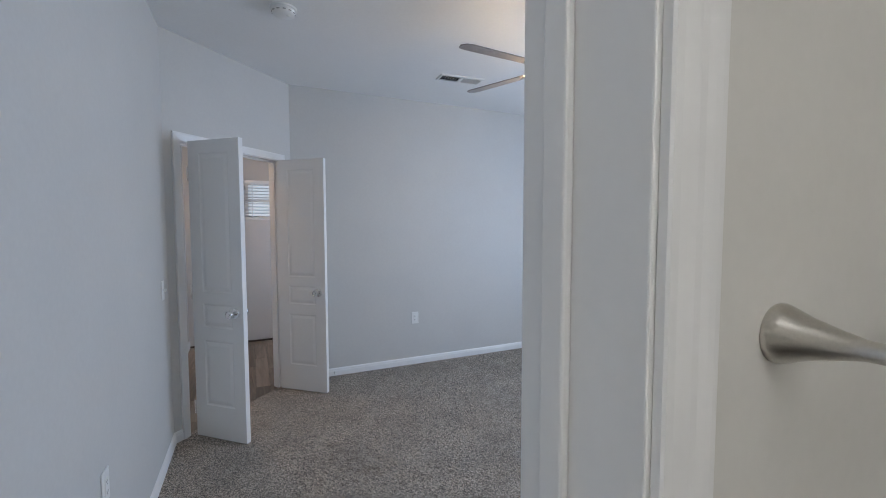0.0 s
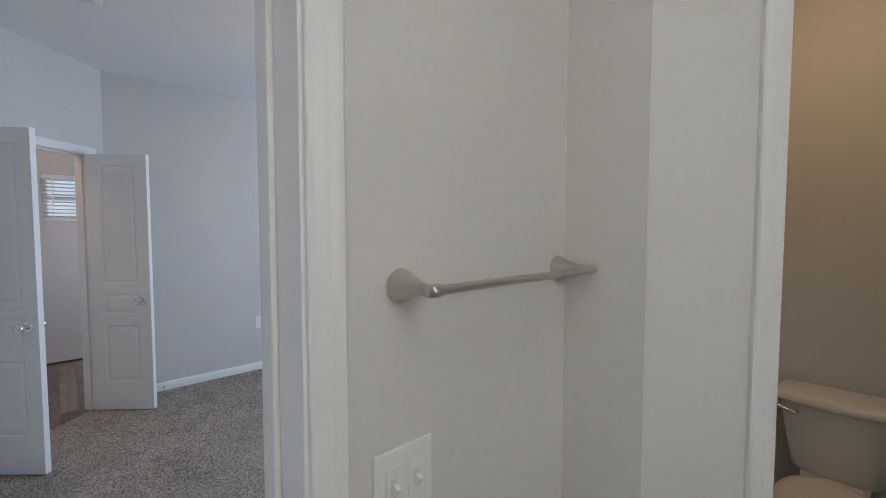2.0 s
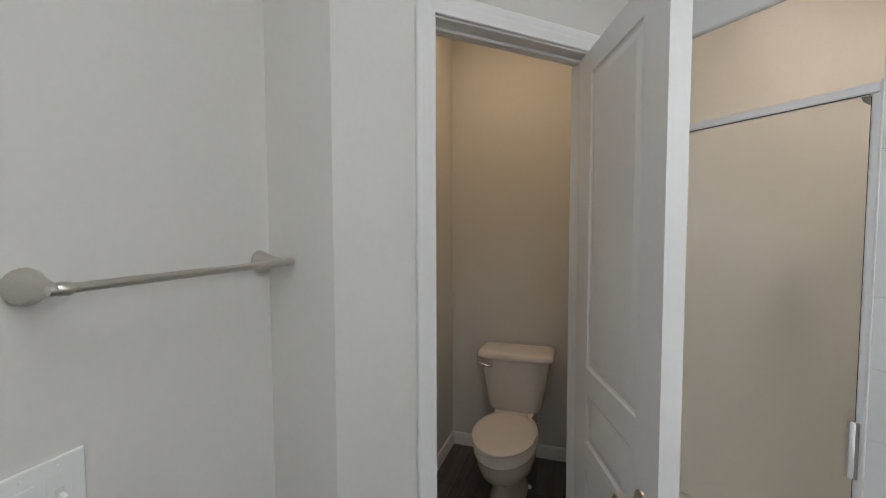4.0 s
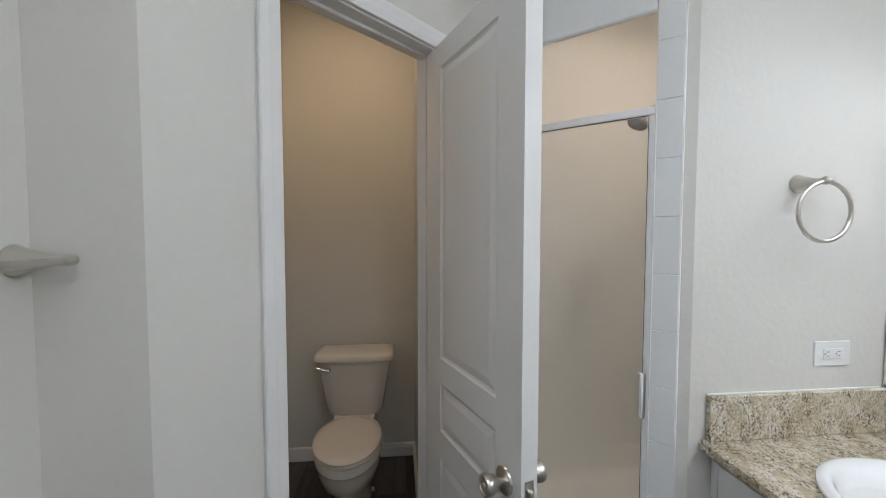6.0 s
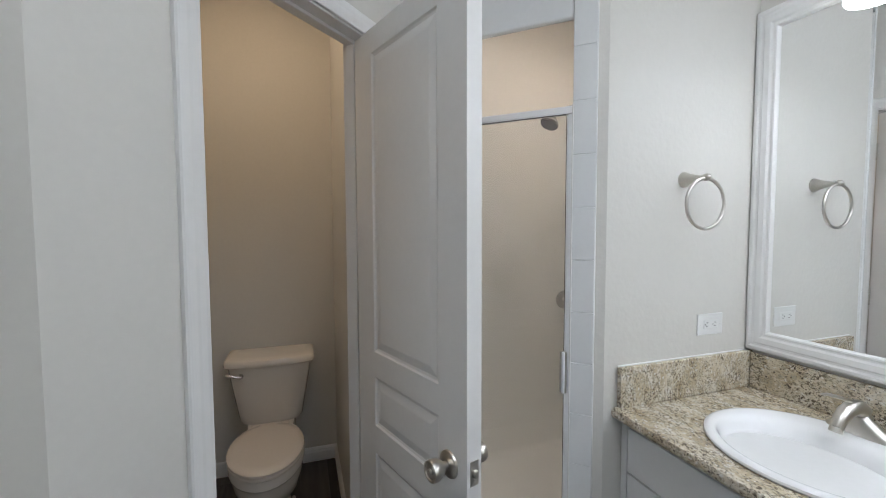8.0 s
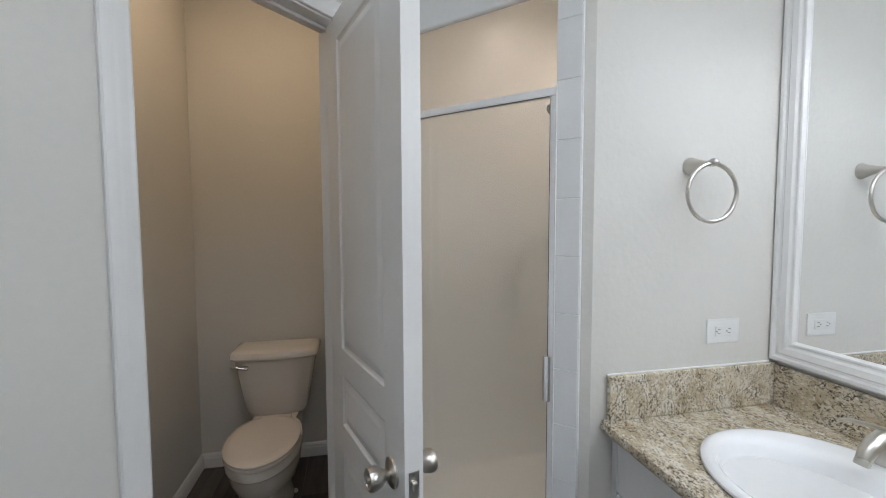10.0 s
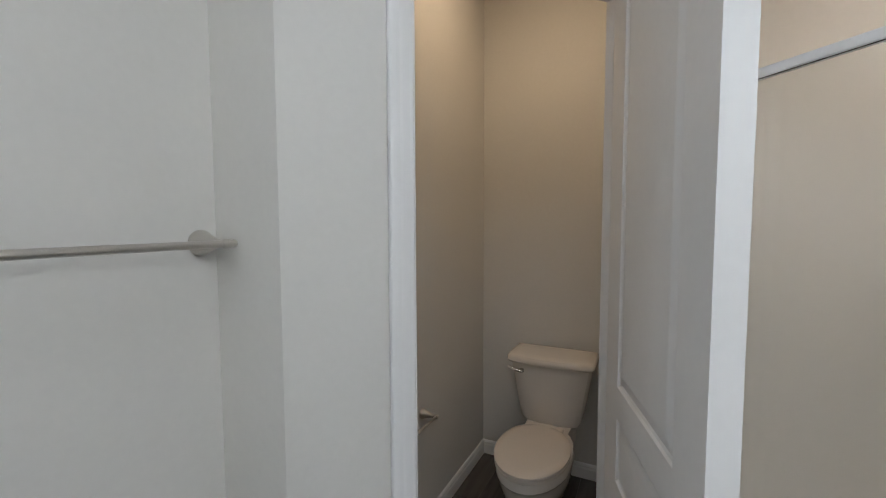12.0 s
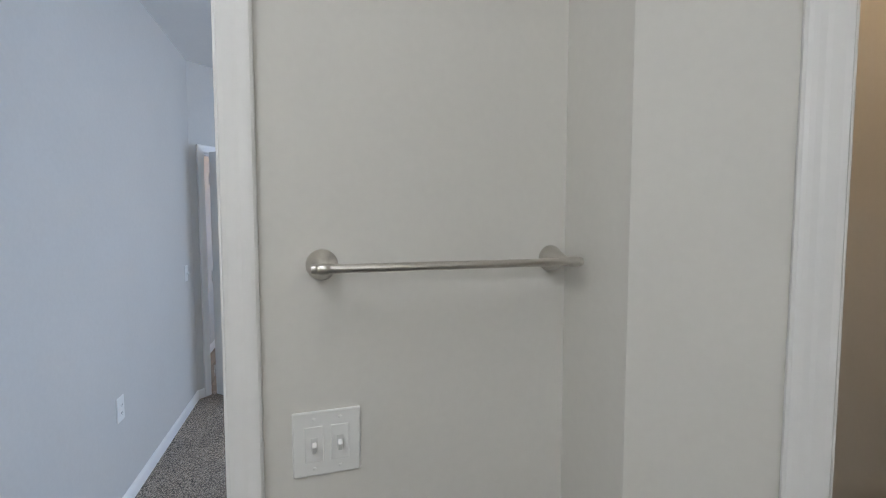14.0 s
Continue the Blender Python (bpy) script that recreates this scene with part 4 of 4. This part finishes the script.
for i in range(4):
    (xa, za, ia, ja), (xb, zb, ib, jb) = cor[i], cor[(i + 1) % 4]
    part(names[i], swept(FRP, [(Vector((xa, 0.001, za)), (0, 1, 0), (ia, 0, ja)), (Vector((xb, 0.001, zb)), (0, 1, 0), (ib, 0, jb))]), TRIM, mir)
part("mirror_glass", box(MX0 + 0.06, MX1 - 0.06, 0.002, 0.007, MZ0 + 0.06, MZ1 - 0.06), MIRROR, mir, "silvered mirror glass")

# ---- vanity light ----
SH_X = (0.865, 0.60, 0.335, 0.07)
vl = thing("vanity_light", Matrix.Translation((0, MY, 0)), "lit vanity light bar with opal glass shades above the mirror", "wall lamp")
part("back_plate", box(-0.01, 0.95, 0.001, 0.028, 2.235, 2.335, 0.006), NICKEL, vl)
for sx in SH_X:
    part("arm", tube([(sx, 0.028, 2.285), (sx, 0.09, 2.29), (sx, 0.135, 2.275), (sx, 0.14, 2.20)], 0.008, 10), NICKEL, vl, "", True)
    part("shade", lathe([(0.024, 2.2), (0.05, 2.185), (0.058, 2.16), (0.06, 2.02), (0.056, 2.014), (0.054, 2.03)], 26, Matrix.Translation((sx, 0.14, 0))), SHADE_GLASS, vl, "lit opal glass shade", True)
    part("bulb", lathe([(0.05, 2.03), (0.046, 2.024), (0.03, 2.019), (0.0, 2.017)], 26, Matrix.Translation((sx, 0.14, 0))), BULB, vl, "glowing white bulb", True)
# second bar is unseen, added to spread light further along the bathroom
copy_thing(vl, Matrix.Translation((-1.1, MY, 0)))


def ceiling_lamp(name, x, y, r, material, label, drop=0.078):
    root = thing(name, Matrix.Translation((x, y, CEIL)), label, "ceiling lamp")
    part("base", lathe([(r + 0.012, 0), (r + 0.012, -0.012), (r, -0.018)], 30), TRIM, root)
    part("diffuser", lathe([(r, -0.014), (r * 0.93, -0.018 - 0.28 * (drop - 0.018)), (r * 0.65, -0.018 - 0.78 * (drop - 0.018)), (0, -drop)], 30), material, root, "lit glass diffuser", True)
    return root


# unseen box added overhead to even out the bathroom's light
fill_box = thing("ceiling_lamp", Matrix.Translation((-0.15, -0.8, CEIL)), "unseen glowing fill box added on the bathroom ceiling", "ceiling lamp")
part("frame", box(-0.68, 0.68, -0.43, 0.43, -0.03, -0.0005, 0.004), TRIM, fill_box)
part("diffuser", box(-0.65, 0.65, -0.4, 0.4, -0.06, -0.031, 0.02, 3), BATH_FILL, fill_box, "glowing face of the added fill box")
ceiling_lamp("ceiling_lamp", 2.0, -0.16, 0.11, WARM_LAMP, "dim warm flush lamp on the toilet room ceiling", 0.03)
can = thing("ceiling_lamp", Matrix.Translation((1.60, -1.62, CEIL)), "white cylinder downlight on the shower ceiling", "ceiling lamp")
# unseen housing, its depth chosen to shade the upper shower walls
part("housing", lathe([(0.07, -0.001), (0.08, -0.001), (0.081, -0.055), (0.078, -0.058), (0.074, -0.055), (0.07, -0.02)], 30), TRIM, can, "", True)
part("diffuser", lathe([(0.068, -0.004), (0.066, -0.02), (0.04, -0.028), (0.0, -0.03)], 30), SHOWER_LAMP, can, "lit glass diffuser", True)
ceiling_lamp("ceiling_lamp", -0.48, 4.25, 0.13, HALL_LAMP, "warm flush lamp on the hall ceiling")

# ---- bedroom ceiling fan ----
fan = thing("ceiling_fan", Matrix.Translation((1.70, 2.075, 0)), "ceiling fan with dark wood blades and lit glass bowl", "ceiling fan")
part("canopy", lathe([(0.07, CEIL), (0.068, CEIL - 0.02), (0.03, CEIL - 0.06), (0.014, CEIL - 0.065)], 24), NICKEL, fan, "", True)
part("downrod", tube([(0, 0, CEIL - 0.06), (0, 0, 2.515)], 0.012, 12), NICKEL, fan, "", True)
part("motor", lathe([(0.03, 2.52), (0.09, 2.51), (0.12, 2.48), (0.125, 2.43), (0.11, 2.405), (0.06, 2.395), (0.05, 2.37)], 30), NICKEL, fan, "", True)
part("light_bowl", lathe([(0.085, 2.375), (0.13, 2.36), (0.135, 2.34), (0.11, 2.295), (0.05, 2.265), (0, 2.26)], 30), FAN_GLASS, fan, "lit frosted glass bowl", True)
for k in range(5):
    a = 112.5 + 72 * k
    m = pose(0, 0, 2.415, 0, 0, a) @ pose(0, 0, 0, -9, 0, 0)
    part("blade_arm", box(0.10, 0.24, -0.018, 0.018, -0.004, 0.004, 0.003, 2, m), NICKEL, fan)
    outl = [(0.20, -0.045), (0.62, -0.055), (0.66, -0.042), (0.675, 0.0), (0.66, 0.042), (0.62, 0.055), (0.20, 0.045)]
    bm = prism(outl, 0.004, 0.010)
    bmesh.ops.transform(bm, matrix=m, verts=bm.verts)
    part("blade", bm, BLADE, fan, "dark wood fan blade")

# ---- smoke detector and vent ----
sd = thing("smoke_detector", Matrix.Translation((0.20, 2.68, CEIL)), "white round smoke detector on the bedroom ceiling", "smoke detector")
part("base", lathe([(0.075, 0), (0.075, -0.008), (0.07, -0.011)], 32), PLASTIC, sd)
part("cover", lathe([(0.064, -0.011), (0.066, -0.018), (0.062, -0.036), (0.05, -0.044), (0, -0.046)], 32), PLASTIC, sd, "", True)
# grey strips on the cover paint the shade of its slots
for k in range(12):
    part("slot", box(0.0625, 0.0665, -0.008, 0.008, -0.031, -0.026, 0, 2, pose(0, 0, 0, 0, 0, 30 * k)), GREY_PLASTIC, sd)
part("test_button", lathe([(0.01, -0.0455), (0.01, -0.049), (0, -0.05)], 16, pose(0.025, -0.02, 0)), PLASTIC, sd)

vt = thing("ceiling_vent", pose(1.68, 3.31, CEIL, 0, 0, -4), "white louvred air vent on the bedroom ceiling", "vent")
VW, VD = 0.20, 0.075
for x0, x1, y0, y1 in ((-VW, VW, -VD, -VD + 0.022), (-VW, VW, VD - 0.022, VD), (-VW, -VW + 0.022, -VD + 0.022, VD - 0.022), (VW - 0.022, VW, -VD + 0.022, VD - 0.022), (-0.012, 0.012, -VD + 0.022, VD - 0.022)):
    part("frame_bar", box(x0, x1, y0, y1, -0.012, -0.0005, 0.002), PLASTIC, vt)
# dark sheet paints the duct's shade behind the slats
part("backing", box(-VW + 0.02, VW - 0.02, -VD + 0.02, VD - 0.02, -0.002, -0.001), SLOT, vt, "dark sheet for the shaded duct opening")
for half, tilt in ((-1, -40), (1, 55)):
    for k in range(13):
        x = half * (0.018 + (VW - 0.045) * k / 12.5)
        part("slat", box(-0.007, 0.007, -VD + 0.022, VD - 0.022, -0.0006, 0.0006, 0, 2, pose(x, 0, -0.008, 0, tilt, 0)), PLASTIC, vt)

# ---- door stop ----
ds = thing("door_stop", Matrix.Translation((0.69, FAR_Y - 0.013, 0.05)), "spring door stop on the baseboard", "door stop")
part("spring", tube([(0.006 * math.cos(1.3 * i), -0.004 - 0.0011 * i, 0.006 * math.sin(1.3 * i)) for i in range(60)], 0.0012, 6), CHROME, ds, "", True)
part("tip", lathe([(0.008, 0), (0.009, 0.006), (0.007, 0.012), (0, 0.013)], 14, axis_y(0, -0.068, 0, -1)), PLASTIC, ds, "white rubber tip", True)

# ---- bedroom window and hall window ----
def window_unit(name, m, w, h, label):
    """Frame, sash bar and panes in an opening; x along the wall, z up from the sill."""
    root = thing(name, m, label, "window")
    root["kind"] = "structure"
    fr = part("window_frame", box(0, w, 0.02, 0.06, 0, 0.045, 0.003), TRIM, root)
    for b in ((0, 0.045, 0.02, 0.06, 0.045, h - 0.045), (w - 0.045, w, 0.02, 0.06, 0.045, h - 0.045), (0, w, 0.02, 0.06, h - 0.045, h), (0.045, w - 0.045, 0.02, 0.06, h / 2 - 0.02, h / 2 + 0.02)):
        part("sash_bar", box(*b, 0.003), TRIM, fr)
    for z0, z1 in ((0.045, h / 2 - 0.02), (h / 2 + 0.02, h - 0.045)):
        pn = part("pane", box(0.045, w - 0.045, 0.038, 0.042, z0, z1), GLASS, root)
        pn.visible_shadow = False
    part("window_sill", box(-0.02, w + 0.02, -0.03, 0.02, -0.02, -0.001, 0.004), TRIM, root)
    return root


window_unit("window_1", frame_m(BED_W + 0.03, EY1, EZ0, 0, -1), EY1 - EY0, EZ1 - EZ0, "white framed bedroom window")
window_unit("window_2", frame_m(HW0, HALL_Y + 0.04, HZ0, 1, 0), HW1 - HW0, HZ1 - HZ0, "white framed hall window")
bl = thing("window_blind", Matrix.Translation((HW0, HALL_Y, HZ0)), "white horizontal blind with open slats in the hall window", "blind")
part("head_rail", box(0.004, HW1 - HW0 - 0.004, -0.012, 0.03, HZ1 - HZ0 - 0.045, HZ1 - HZ0 - 0.002, 0.003), BLIND, bl)
part("bottom_rail", box(0.004, HW1 - HW0 - 0.004, -0.008, 0.028, 0.005, 0.022, 0.003), BLIND, bl)
for k in range(11):
    part("slat", box(0.006, HW1 - HW0 - 0.006, -0.024, 0.024, -0.0012, 0.0012, 0, 2, pose(0, 0.01, 0.05 + k * 0.039, -12, 0, 0)), BLIND, bl)
for xx in (0.09, 0.6):
    part("ladder_tape", box(xx - 0.007, xx + 0.007, -0.018, -0.016, 0.02, HZ1 - HZ0 - 0.04), BLIND, bl)

setting(part("backdrop", box(-3, 5, HALL_Y + 2.5, HALL_Y + 2.6, -0.2, 6), SKYGLOW), "plain pale sky beyond the hall window", "backdrop")

# ---- floor planks ----
def planks(owner, x0, x1, y0, y1, width, length, material, along_x=True):
    rng = random.Random(7)
    meshes = {}
    rows = int(math.ceil(((y1 - y0) if along_x else (x1 - x0)) / width))
    lo, hi = (x0, x1) if along_x else (y0, y1)
    for r in range(rows):
        c = (y0 if along_x else x0) + r * width
        w = min(width, (y1 if along_x else x1) - c)
        p = lo - rng.random() * length
        while p < hi:
            a, b = max(p, lo), min(p + length, hi)
            p += length
            if b - a < 0.02 or w < 0.01:
                continue
            key = (round(b - a, 3), round(w, 3))
            if key not in meshes:
                ob = part("plank", box(0.0008, b - a - 0.0008, 0.0008, w - 0.0008, -0.011, 0.0, 0.0012, 1), material, owner)
                meshes[key] = ob.data
            else:
                ob = new("plank", meshes[key])
                ob.parent = owner
            ob.matrix_basis = Matrix.Translation((a, c, 0)) if along_x else Matrix.Translation((c + w, a, 0)) @ Matrix.Rotation(radians(90), 4, "Z")


objs = bpy.data.objects
planks(objs["floor_bathroom"], -1.2, WCX, MY, WY + 0.056, 0.15, 1.2, PLANK_DARK)
planks(objs["floor_hall"], HALL_X, 0.275, 3.24, HALL_Y, 0.12, 0.9, PLANK_LIGHT, False)
planks(objs["floor_hall_east"], 0.275, 1.4, FAR_Y + 0.1, HALL_Y, 0.12, 0.9, PLANK_LIGHT, False)
